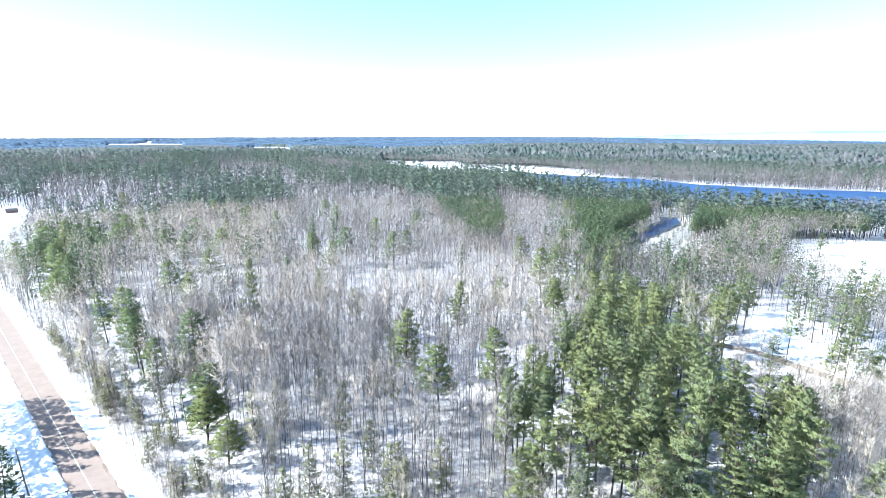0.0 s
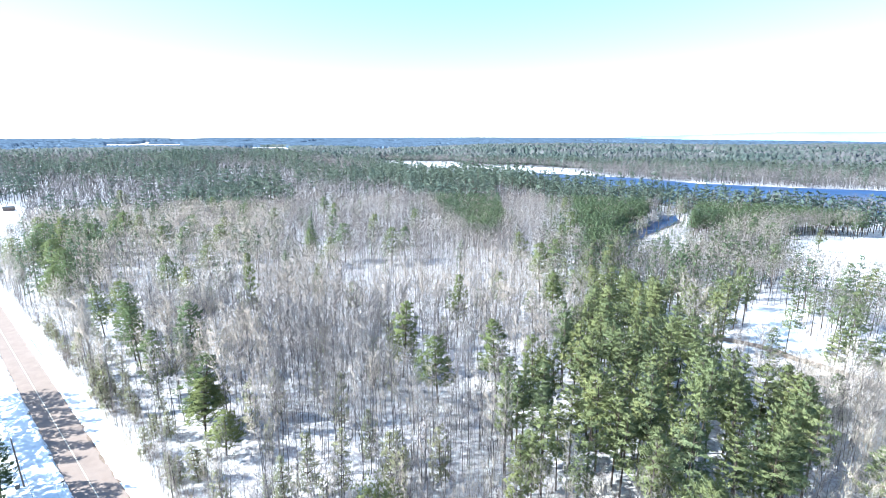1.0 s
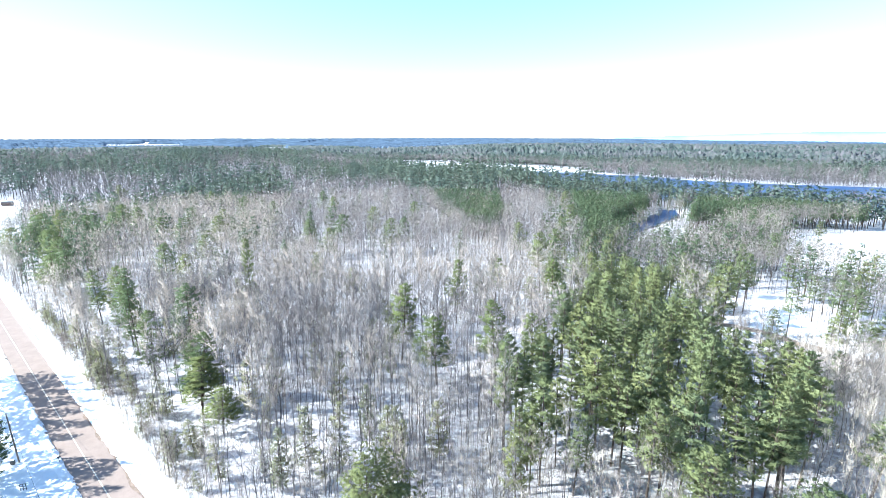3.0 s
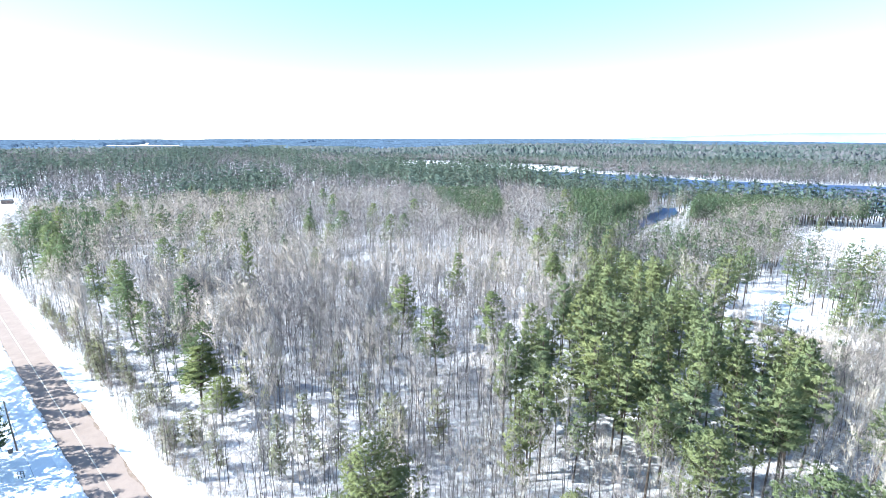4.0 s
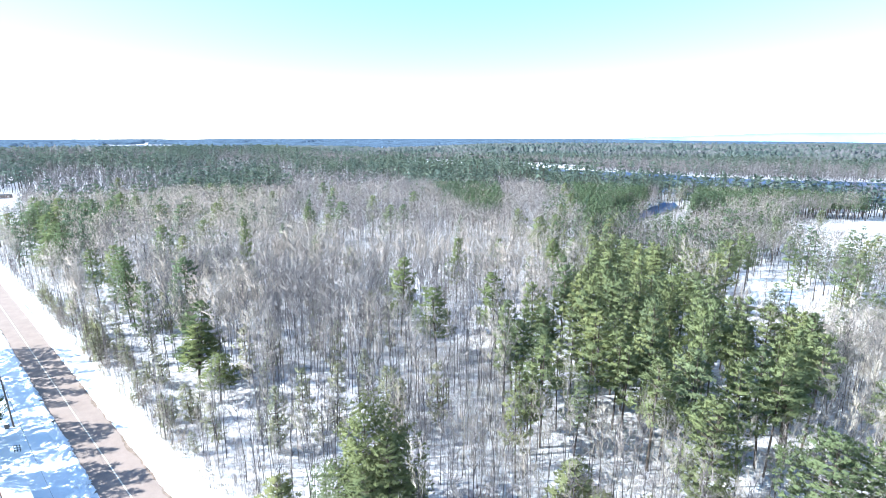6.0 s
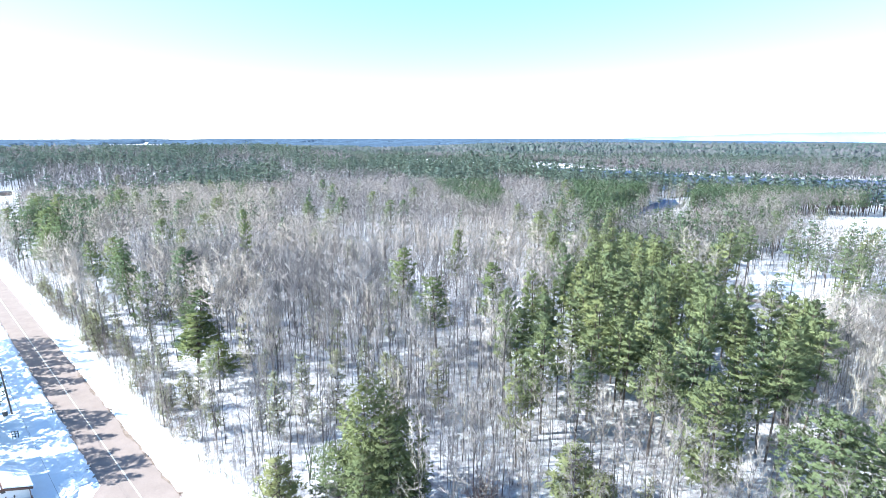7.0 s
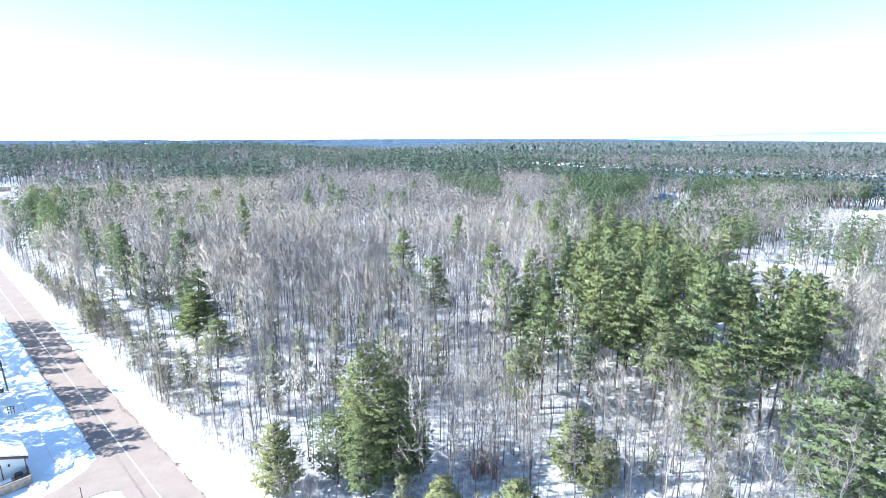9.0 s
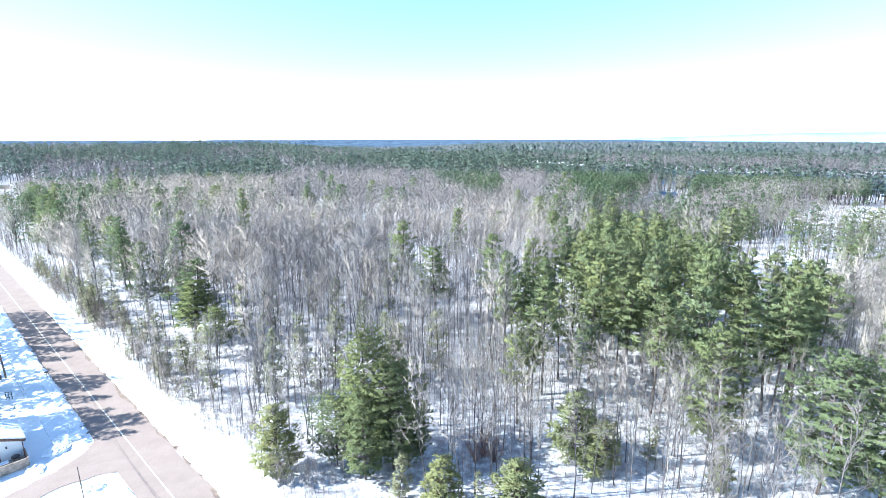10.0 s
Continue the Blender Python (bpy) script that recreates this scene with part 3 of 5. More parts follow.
def pine_tree(seed, lod, tall=18.0, radius=3.0, low=0.4, pointed=0.7, airy=1.0, dense=0, needle=1.0, belly=0.22):
    """A pine: bare lower trunk, whorls of flat spreading boughs, each a fan of needle sprays with an upturned tip."""
    rng = np.random.default_rng(seed)
    g = Geo()
    bend = rng.normal(size=2) * 0.3
    mid, top = np.array((*bend, tall * 0.5)), np.array((*(bend * 1.6), tall * 0.99))
    rr = 0.0105 * tall
    if lod < 2:
        g.tube((0, 0, -0.15), mid, rr, rr * 0.68, 6 if lod == 0 else 3, 0)
        g.tube(mid, top, rr * 0.68, 0.03, 5 if lod == 0 else 3, 0)
    else:
        g.tube((0, 0, -0.15), top, rr * 1.2, 0.03, 3, 0)
    whorls, limbs, k = ((10, 5, 8), (8, 5, 2), (5, 4, 2))[lod]
    k = max(2, int(k * airy))
    whorls, limbs = whorls + 3 * dense, limbs + dense
    size = (0.70, 1.1, 1.9)[lod] * needle
    fat = [rng.uniform(0.7, 1.25) for _ in range(4)]                   # one side fuller than another
    for wv in range(whorls):
        f = min(max((wv + rng.uniform(-0.25, 0.25)) / (whorls - 1), 0.0), 1.0)
        z = tall * (low + (0.985 - low) * f)
        if belly > 0.4:
            shape = math.sin(math.pi * (0.16 + 0.78 * f)) ** 0.7             # a rounded head, fullest half-way up
        else:
            shape = (1 - f) ** pointed * (0.66 + 0.34 * min(1, f / belly))
        rad = radius * shape * rng.uniform(0.82, 1.15) + 0.22
        base = mid + (top - mid) * (z / tall - 0.5) / 0.49 if z > tall * 0.5 else mid * (z / (tall * 0.5))
        a0 = rng.uniform(0, 6.28)
        for b in range(limbs):
            az = a0 + b * 6.28 / limbs + rng.normal() * 0.28
            ln = rad * rng.uniform(0.6, 1.22) * fat[int(az / 1.571) % 4]
            up = rng.uniform(-0.16, 0.16) + 0.75 * f ** 2
            d = unit(az, up)
            flat = np.array((-math.sin(az), math.cos(az), 0))
            if lod == 0:
                g.blade(base, base + d * ln, 0.09, rng, 0)
            sprays = (max(2, int(1.8 + 1.8 * ln / max(needle, 0.66))), 1 if f > 0.7 else 2, 1)[lod]
            for j in range(sprays):
                t = 1.0 if j == 0 else math.sqrt(rng.uniform(0.1, 1.0))
                out_by = flat * rng.uniform(-1, 1) * 0.52 * ln * (1.25 - t) ** 0.4 if j else flat * 0.0
                at = base + d * ln * t * (0.92 if lod == 0 else 0.78) + out_by + (0, 0, 0.18 * ln * t * t + rng.normal() * 0.05)
                tuft(g, at, unit_rows(d + 0.8 * out_by / (ln + 0.1)), size * (1.1 - 0.35 * f), k, rng, (0.14, 0.26, 0.3)[lod])
    tuft(g, top, np.array((0, 0, 1.0)), size, k, rng)
    return g.done(0.66)


def brush(seed, tall=2.2, stems=9, width=0.9):
    """A bare bush: many thin stems from one root."""
    rng = np.random.default_rng(seed)
    g = Geo()
    for _ in range(stems):
        d = unit(rng.uniform(0, 6.28), rng.uniform(0.9, 1.5))
        p = np.array((*rng.normal(size=2) * 0.12 * width, -0.08))
        q = p + d * tall * rng.uniform(0.6, 1.0) * (width, width, 1)
        g.tube(p, p + (q - p) * 0.5, 0.022, 0.014, 3, 0)
        g.blade(p + (q - p) * 0.5, q, 0.035, rng, 1)
        for _ in range(6):
            a = p + (q - p) * rng.uniform(0.3, 0.95)
            g.blade(a, a + (d + rng.normal(size=3) * 0.5) * tall * 0.28, 0.035, rng, 1)
    return g.done()


def split_meshes(geo, wood, leaf, part_names, soft=False):
    """The wood and the crown of a tree as two meshes."""
    v, f, m, n = geo
    out = []
    for k, (pn, mat) in enumerate(zip(part_names, (wood, leaf))):
        sel = f[m == k]
        used, inv = np.unique(sel.ravel(), return_inverse=True)
        out.append(mesh_from(pn, v[used], inv.reshape(-1, 3), [mat], tint=np.zeros(len(used)), normals=n[used] if soft and k else None))
    return out


def tree_thing(name, meshes, part_names, x, y, turn, scale, label, category, group):
    top = new(name)
    top.empty_display_size = 0.3
    top.matrix_world = Matrix.LocRotScale((x, y, float(height(x, y))), Euler((0, 0, turn)), scale)
    for pn, me in zip(part_names, meshes):
        new(pn, me).parent = top
    return tagged(top, label, category, group)


def stamp(geos, places, wood, leaf, soft=False):
    """Many trees as one mesh. places: rows of x, y, turn, scale, tall, which."""
    vs, fs, ms, ts, ns, n = [], [], [], [], [], 0
    places = np.asarray(places, float)
    for which, (v, f, m, nv) in enumerate(geos):
        rows = places[places[:, 5].astype(int) == which]
        if not len(rows):
            continue
        c, s = np.cos(rows[:, 2])[:, None], np.sin(rows[:, 2])[:, None]
        x = (c * v[:, 0] - s * v[:, 1]) * rows[:, 3:4] + rows[:, 0:1]
        y = (s * v[:, 0] + c * v[:, 1]) * rows[:, 3:4] + rows[:, 1:2]
        z = v[None, :, 2] * rows[:, 4:5] + height(rows[:, 0], rows[:, 1])[:, None]
        vs.append(np.stack([x, y, z], -1).reshape(-1, 3))
        if soft:
            ns.append(np.stack([c * nv[:, 0] - s * nv[:, 1], s * nv[:, 0] + c * nv[:, 1], np.repeat(nv[None, :, 2], len(rows), 0)], -1).reshape(-1, 3))
        off = n + np.arange(len(rows))[:, None, None] * len(v)
        fs.append((f[None] + off).reshape(-1, 3))
        ms.append(np.tile(m, len(rows)))
        patch = value_noise(rows[:, 0], rows[:, 1], 28, 77)
        patch = patch + 0.35 * smooth(58, 92, rows[:, 0]) * smooth(420, 320, rows[:, 1]) + 0.5 * inside(ASPENS, rows[:, 0], rows[:, 1]) - 0.55 * smooth(-12, -24, np.degrees(np.arctan2(rows[:, 0], rows[:, 1])))
        ts.append(np.repeat(np.clip(0.15 + 0.75 * patch + 0.3 * ((rows[:, 0] * 7.31 + rows[:, 1] * 3.77) % 1.0 - 0.5), 0, 0.999), len(v)))
        n += len(v) * len(rows)
    return mesh_from("woods", np.concatenate(vs), np.concatenate(fs), [wood, leaf], tint=np.concatenate(ts), mat_index=np.concatenate(ms), normals=np.concatenate(ns) if soft else None)


def scatter(rng, x0, x1, y0, y1, step, jitter=0.48):
    xs, ys = np.meshgrid(np.arange(x0, x1, step), np.arange(y0, y1, step))
    xs, ys = xs.ravel(), ys.ravel()
    return xs + rng.uniform(-jitter, jitter, xs.size) * step, ys + rng.uniform(-jitter, jitter, ys.size) * step


def pine_share(x, y):
    """The share of pines among the trees."""
    r = np.hypot(x, y)
    p = np.full(x.shape, 0.012)
    patch = 0.5 * value_noise(x, y, 70, 8) + 0.5 * value_noise(x, y, 22, 9)
    az = np.degrees(np.arctan2(x, y))
    p = np.where((r > 190) & (az < 4), 0.02 + 0.05 * smooth(0.5, 0.75, patch), p)
    p = np.where((r > 230) & (az < -14), 0.05 + 0.14 * smooth(0.45, 0.7, patch), p)
    p = np.where((r < 190) & (az < -18), 0.004, p)
    p = np.where((r > 360) & (az < 2), 0.03 + 0.34 * smooth(0.56, 0.70, patch), p)
    p = np.where((r > 545) & (az > -13) & (az < 2), 0.12 + 0.6 * smooth(0.44, 0.56, patch), p)
    p = np.where((r > 545 + 70 * smooth(-28, -18, az)) & (az < 0), 0.08 + 0.6 * smooth(0.46, 0.58, patch), p)
    p = np.where(az > 12, np.maximum(p, np.where(r < 140, np.where(y < 64, 0.008, 0.05), 0.24)), p)
    p = np.where(inside(BELT, x, y), 0.75, p)
    p = np.where(inside(PATCH, x, y), 0.62, p)
    p = np.where(inside(YARD_EDGE, x, y), 0.5, p)
    p = np.where(inside(SPARSE, x, y), 0.03, p)
    p = np.where((x > 104) & (r > 128) & (r < 262), 0.16, p)
    p = np.where(inside(MIXED, x, y), 0.3, p)
    p = np.where(inside(LOW_WOOD, x, y), 0.3, p)
    p = np.where(inside(STAND, x, y), 0.90, p)
    p = np.where(inside(GROVE, x, y), 0.97, p)
    p = np.where(inside(EDGE, x, y), 0.93, p)
    p = np.where(inside(INLET_END, x, y), 0.95, p)
    p = np.where(inside(POINT, x, y), 0.97, p)
    p = np.where(inside(BANK_TREES, x, y), 0.0, p)
    p = np.where((r < 118) & (x < 9), 0.0, p)
    inland = (x * 0.9 + y - 985) / 1.345                     # metres behind the far bank
    p = np.where((inland > -10) & (az > -5), 0.12 + 0.4 * smooth(80, 260, inland) * smooth(0.36, 0.6, patch), p)
    return p


# Trees that stand out by themselves: x, y, tall, crown radius
LONE_PINES = [
    (-78.5, 119.5, 18.5, 3.2), (-84.0, 126.0, 17.0, 2.8), (-66.5, 106.0, 17.5, 3.4), (-62.5, 116.0, 20.0, 3.8), (-50.5, 95.0, 16.0, 4.2),
    (-48.6, 91.5, 12.5, 3.2), (-104.0, 143.0, 17.0, 3.0),
    (-41.5, 85.0, 9.5, 2.8), (-9.6, 116.5, 20.0, 3.7), (-0.5, 104.0, 16.4, 3.8), (13.6, 108.1, 18.4, 3.8),
    (5.2, 142.0, 20.0, 2.2), (-59.0, 148.0, 25.0, 2.0),
]
CLUMP_PINES = [
    (-213.8, 257.9, 19.0, 4.4), (-186.7, 210.7, 17.0, 3.6), (-179.3, 225.7, 18.0, 4.2), (-189.2, 251.7, 18.0, 4.0), (-186.5, 217.0, 17.0, 3.8), (-167.2, 204.6, 17.0, 3.8),
    (-145.7, 188.5, 17.0, 3.6), (-139.2, 170.3, 15.0, 3.4), (-130.8, 166.6, 17.0, 4.2), (-141.2, 172.0, 13.0, 3.2), (-183.2, 250.4, 17.0, 3.8), (-202.0, 245.0, 18.0, 4.0),
    (-196.0, 232.0, 17.5, 3.6), (-172.0, 214.0, 16.0, 3.4), (-155.0, 192.0, 16.5, 3.6), (-205.0, 262.0, 17.5, 3.6),
]
OUTLYING_PINES = [
    (-251.1, 387.6, 18.0, 4.2), (-178.8, 272.9, 19.0, 4.6), (-171.7, 251.7, 18.0, 3.8), (-187.7, 264.0, 17.0, 3.6), (-166.0, 268.2, 18.0, 4.0), (-136.6, 238.0, 17.0, 3.2),
    (-140.7, 273.6, 17.0, 3.6), (-121.2, 227.3, 18.0, 3.4), (-161.6, 349.8, 18.0, 3.8), (-107.1, 234.8, 18.0, 4.0), (-118.5, 268.5, 17.0, 3.6), (-99.1, 204.8, 15.0, 3.8),
    (-89.5, 167.4, 16.0, 3.0), (-100.1, 173.7, 18.0, 3.2), (-195.5, 387.4, 18.0, 3.8), (-128.4, 318.7, 18.0, 3.4), (-102.5, 298.8, 18.0, 3.4), (-97.0, 143.5, 17.5, 2.8),
    (-92.5, 138.7, 18.0, 3.0),
]
CANOPY_PINES = [
    (-61.4, 230.8, 18.0, 3.8), (-47.2, 235.3, 19.0, 4.2), (-52.0, 222.8, 15.0, 3.0), (-37.3, 270.3, 18.0, 3.4), (-23.8, 231.0, 18.5, 4.4), (-18.0, 238.0, 17.0, 3.2),
    (-15.1, 295.4, 18.0, 3.8), (-84.3, 349.5, 18.0, 3.4), (38.1, 222.8, 17.0, 3.4), (41.3, 199.6, 17.0, 3.6), (49.0, 206.0, 17.0, 3.4), (36.2, 150.5, 18.0, 2.6),
    (89.6, 348.9, 18.0, 4.0), (75.8, 280.5, 18.0, 3.8), (62.0, 243.0, 17.0, 3.4), (-70.0, 318.0, 17.5, 3.2),
]
OPEN_PINES = [
    (98.5, 150.7, 19.0, 3.6), (132.1, 187.6, 19.0, 3.6), (134.4, 156.5, 20.0, 3.0), (126.6, 149.3, 16.0, 3.0), (132.2, 146.9, 18.0, 3.2), (143.0, 155.2, 18.0, 3.4), (98.5, 130.2, 17.0, 3.0),
    (71.4, 94.9, 13.0, 3.0), (96.2, 111.2, 15.0, 3.4), (99.2, 105.9, 14.0, 3.2), (201.7, 254.9, 12.0, 3.4), (112.0, 176.0, 17.0, 3.0), (104.0, 165.0, 16.0, 2.8), (119.0, 160.0, 16.5, 2.8),
]
NEAR_PINES = [
    (-8.6, 54.5, 15.6, 4.1), (-5.2, 52.2, 13.4, 3.8), (-8.4, 50.4, 10.5, 3.0), (-3.4, 52.6, 8.5, 2.2), (-12.3, 53.0, 9.0, 2.6),
    (43.4, 47.6, 16.4, 4.3), (48.5, 45.5, 15.8, 4.2), (34.6, 55.0, 16.5, 3.6), (67.2, 66.0, 15.5, 3.6), (69.7, 117.0, 16.6, 3.4),
]
STAND_FRONT = [(31.5, 64.5, 18.5, 3.9), (21.5, 68.0, 12.5, 3.2), (44.5, 63.5, 17.5, 3.8), (37.5, 60.5, 14.0, 3.0), (15.2, 74.0, 12.5, 3.0),
               (19.0, 81.0, 16.0, 3.6), (20.5, 89.0, 17.0, 3.6), (24.0, 80.5, 16.5, 3.6), (14.8, 85.0, 15.5, 3.4), (25.0, 73.5, 16.0, 3.5),
               (50.5, 74.0, 16.5, 3.6), (52.5, 80.0, 17.0, 3.7), (55.5, 85.5, 17.0, 3.6)]
STAND_TIP = [(62, 179, 17, 3.4), (66.5, 187, 16.5, 3.6), (60, 192, 16, 3.4), (70, 195, 17, 3.6), (64, 203, 16.5, 3.4), (72.5, 206, 17, 3.6), (68.5, 213, 16, 3.4), (78, 214, 17, 3.6)]
YOUNG_PINES = [
    (17.3, 54.2, 8.4, 3.0), (19.0, 51.5, 6.2, 2.2),
    (-18.9, 51.9, 9.0, 2.9), (32.4, 47.8, 5.8, 1.2), (-0.1, 44.4, 5.8, 2.4), (8.8, 44.9, 6.6, 3.0), (4.7, 44.2, 5.2, 0.9), (26.2, 53.2, 5.5, 1.2),
    (-19.0, 70.8, 6.0, 1.3), (-25.9, 68.9, 6.5, 1.4), (-29.0, 73.0, 5.5, 1.3), (21.5, 52.0, 6.0, 1.2),
    (-4.2, 46.6, 5.5, 1.6), (-33.0, 84.0, 8.0, 1.6), (-52.0, 97.0, 8.0, 1.5), (-62.0, 100.0, 7.0, 1.4),
]
VERGE_PINES = [
    (-73.3, 71.5, 13.0, 2.5), (-85.5, 82.5, 12.5, 2.0), (-79.0, 66.0, 20.0, 2.8), (-74.5, 61.0, 19.0, 2.6), (-72.0, 57.5, 19.0, 2.6), (-81.0, 73.5, 20.0, 2.5), (-83.0, 69.0, 21.0, 2.6),
    (-92.0, 86.5, 17.0, 2.6), (-95.5, 90.0, 18.0, 2.5), (-99.0, 94.0, 18.5, 2.6), (-104.0, 98.5, 19.0, 2.6), (-107.5, 102.0, 18.0, 2.5), (-111.5, 106.0, 18.0, 2.5),
    (-98.0, 87.0, 15.0, 2.1), (-88.0, 70.0, 18.0, 2.5), (-93.0, 76.0, 18.0, 2.5), (-88.5, 63.0, 18.0, 2.5), (-84.0, 58.5, 17.0, 2.5), (-106.0, 95.0, 16.0, 2.1),
    (-66.5, 60.5, 18.0, 3.6), (-63.2, 57.5, 15.5, 2.4),
]
BIRCHES = [
    (25.7, 47.7, 13.5), (3.7, 63.9, 13.5), (-2.0, 85.5, 13.5), (-5.0, 83.0, 12.0), (23.7, 61.7, 12.0), (59.4, 67.7, 13.5), (66.0, 75.3, 13.5),
    (67.3, 70.0, 13.0), (72.5, 88.4, 13.5), (57.5, 60.5, 12.5), (54.5, 64.0, 12.0), (62.5, 65.0, 12.5), (70.0, 80.0, 14.0), (64.0, 60.0, 12.0), (9.0, 58.0, 9.0),
]

rng = np.random.default_rng(42)
TREE_PARTS, BARE_PARTS = ("trunk", "foliage"), ("trunk", "crown")
PINE_SHAPES = [(3.5, 0.46, 0.46), (3.8, 0.5, 0.42), (3.2, 0.42, 0.54), (3.6, 0.52, 0.44), (3.1, 0.4, 0.56), (4.0, 0.5, 0.4), (5.6, 0.16, 0.3), (5.4, 0.2, 0.32), (4.6, 0.28, 0.48), (4.4, 0.34, 0.44)]
pine_kinds = [pine_tree(100 + k, 0, 18.0, r, lo, pt, 1.5 if k in (6, 7) else 1.0, (0 if k < 6 else 3 if k < 8 else 1), 0.66 if k in (6, 7) else 1.0, 0.5 if k in (6, 7) else 0.22) for k, (r, lo, pt) in enumerate(PINE_SHAPES)]
distant_kinds = [pine_tree(100 + k, 0, 18.0, r, lo, pt, 0.5, 1 if k > 7 else 0, 1.3) for k, (r, lo, pt) in enumerate(PINE_SHAPES)]
young_kinds = [pine_tree(150 + k, 0, 6.0, 1.5, 0.08, 0.42, 1.0, 1, 0.6) for k in range(3)]
slender_kinds = [pine_tree(160 + k, 0, 6.0, 1.3, 0.14, 0.4, 0.5, 0, 0.66) for k in range(3)]
bare_kinds = [bare_tree(200 + k, 0, 16.0, sp, lo, 1.25, 0.9) for k, (sp, lo) in enumerate([(0.9, 0.4), (1.05, 0.35), (0.8, 0.48), (1.2, 0.35), (0.9, 0.5), (1.0, 0.42), (0.7, 0.4), (1.1, 0.45)])]
birch_kinds = [bare_tree(260 + k, 0, 13.0, 1.0, 0.34, 0.9, 0.72) for k in range(3)]
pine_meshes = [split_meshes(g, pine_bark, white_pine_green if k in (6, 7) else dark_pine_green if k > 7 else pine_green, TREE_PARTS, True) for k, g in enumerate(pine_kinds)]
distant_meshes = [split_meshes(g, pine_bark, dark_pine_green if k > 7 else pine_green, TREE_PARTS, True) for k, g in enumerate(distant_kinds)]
young_meshes = [split_meshes(g, pine_bark, spruce_green, TREE_PARTS, True) for g in young_kinds]
slender_meshes = [split_meshes(g, pine_bark, pale_green, TREE_PARTS, True) for g in slender_kinds]
bare_meshes = [split_meshes(g, grey_bark, twig_bark, BARE_PARTS, True) for g in bare_kinds]
front_meshes = [split_meshes(g, grey_bark, under_twig, BARE_PARTS, True) for g in bare_kinds]
birch_meshes = [split_meshes(g, birch_bark, birch_bark, BARE_PARTS, True) for g in birch_kinds]


def plant_pines(rows, label, group, spiky=0.0, full=0):
    for k, (x, y, tall, rad) in enumerate(rows):
        w = 8 + k % 2 if spiky else k % 6
        w = 6 + k % 2 if k < full else w
        r0 = PINE_SHAPES[w][0] * (0.8 if w in (6, 7) else 0.87 if w > 7 else 1.0)
        sc = rad / r0 * (spiky or 1.0)
        tree_thing("pine_tree", (pine_meshes if math.hypot(x, y) < 160 else distant_meshes)[w], TREE_PARTS, x, y, rng.uniform(0, 6.28), (sc, sc, tall / 18.0), label, "pine tree", group)


plant_pines(LONE_PINES, "tall green pine rising above the bare hardwoods", "lone pines in the hardwoods", 1.35)
plant_pines(CLUMP_PINES, "broad dark green pine in a clump near the yards", "pines near the yards", 1.55)
plant_pines(OUTLYING_PINES, "tall green pine rising above the bare hardwoods", "lone pines in the hardwoods", 1.5)
plant_pines(CANOPY_PINES, "green pine standing above a grey leafless canopy", "lone pines in the hardwoods", 1.5)
plant_pines(OPEN_PINES, "green pine in open snowy wood beside the field", "pines beside the field")
plant_pines(NEAR_PINES, "full green pine with a broad crown on snow", "pines in the open wood", full=8)
plant_pines(VERGE_PINES, "green pine in the snowy yard beside the road", "pines beside the road", 1.2)
for k, (x, y, tall, rad) in enumerate(YOUNG_PINES):
    tree_thing("young_pine", (young_meshes if rad > 1.7 or k == 3 else slender_meshes)[k % 3], TREE_PARTS, x, y, rng.uniform(0, 6.28), (rad / 1.5, rad / 1.5, tall / 6.0), "small yellow-green young pine on the snowy forest floor", "young pine", "young pines")
for k in range(52):
    s, off = rng.uniform(-24, 95), 8.5 + abs(rng.normal()) * 4.5
    px, py, _ = on_road(s, off)
    h = rng.uniform(3.0, 7.5)
    tree_thing("young_pine", slender_meshes[k % 3], TREE_PARTS, px, py, rng.uniform(0, 6.28), (h / 5.4, h / 5.4, h / 6.0), "slender pale green young pine at the forest edge", "young pine", "young pines")
for k in range(34):
    px, py = rng.uniform(-72, 4), rng.uniform(66, 150)
    if bare_ground(px, py) or math.degrees(math.atan2(px, py)) < -38:
        continue
    h = rng.uniform(6.5, 12.5)
    tree_thing("slender_pine", slender_meshes[k % 3], TREE_PARTS, px, py, rng.uniform(0, 6.28), (h / 7.2, h / 7.2, h / 6.0), "slender pale green pine crowded by bare hardwoods", "pine tree", "slender pines in the hardwoods")
for k, (x, y, tall) in enumerate(BIRCHES):
    tree_thing("birch_tree", birch_meshes[k % 3], BARE_PARTS, x, y, rng.uniform(0, 6.28), (1, 1, tall / 13.0), "bare birch with pale cream bark and branches", "birch tree", "pale birches")

sx, sy = scatter(rng, 8, 86, 56, 174, 5.1, 0.42)
sok = inside(STAND, sx, sy) & (np.min(np.hypot(sx[:, None] - np.array([p[0] for p in NEAR_PINES]), sy[:, None] - np.array([p[1] for p in NEAR_PINES])), axis=1) > 3.0)
for px, py in zip(sx[sok], sy[sok]):
    if rng.uniform() < 0.05 or min(math.hypot(px - p[0], py - p[1]) for p in STAND_FRONT) < 3.2:
        continue
    k = int(rng.integers(0, 6))
    h, w = rng.normal(1.0, 0.13), rng.uniform(0.8, 1.25)
    if py < 73 and px < 35:
        k, h = (0, 2, 4)[k % 3], h * 0.9
    h, w = h * (1.0 - 0.14 * float(smooth(95, 140, py))), w * 0.92
    tree_thing("pine_tree", (pine_meshes if py < 112 else distant_meshes)[k], TREE_PARTS, px, py, rng.uniform(0, 6.28), (w, w, h), "dense green pine in a close-grown stand on snow", "pine tree", "pines of the stand")

plant_pines(STAND_TIP, "green pine between the stand and the inlet", "pines of the stand")
plant_pines(STAND_FRONT, "green pine at the edge of a close-grown stand", "pines of the stand")

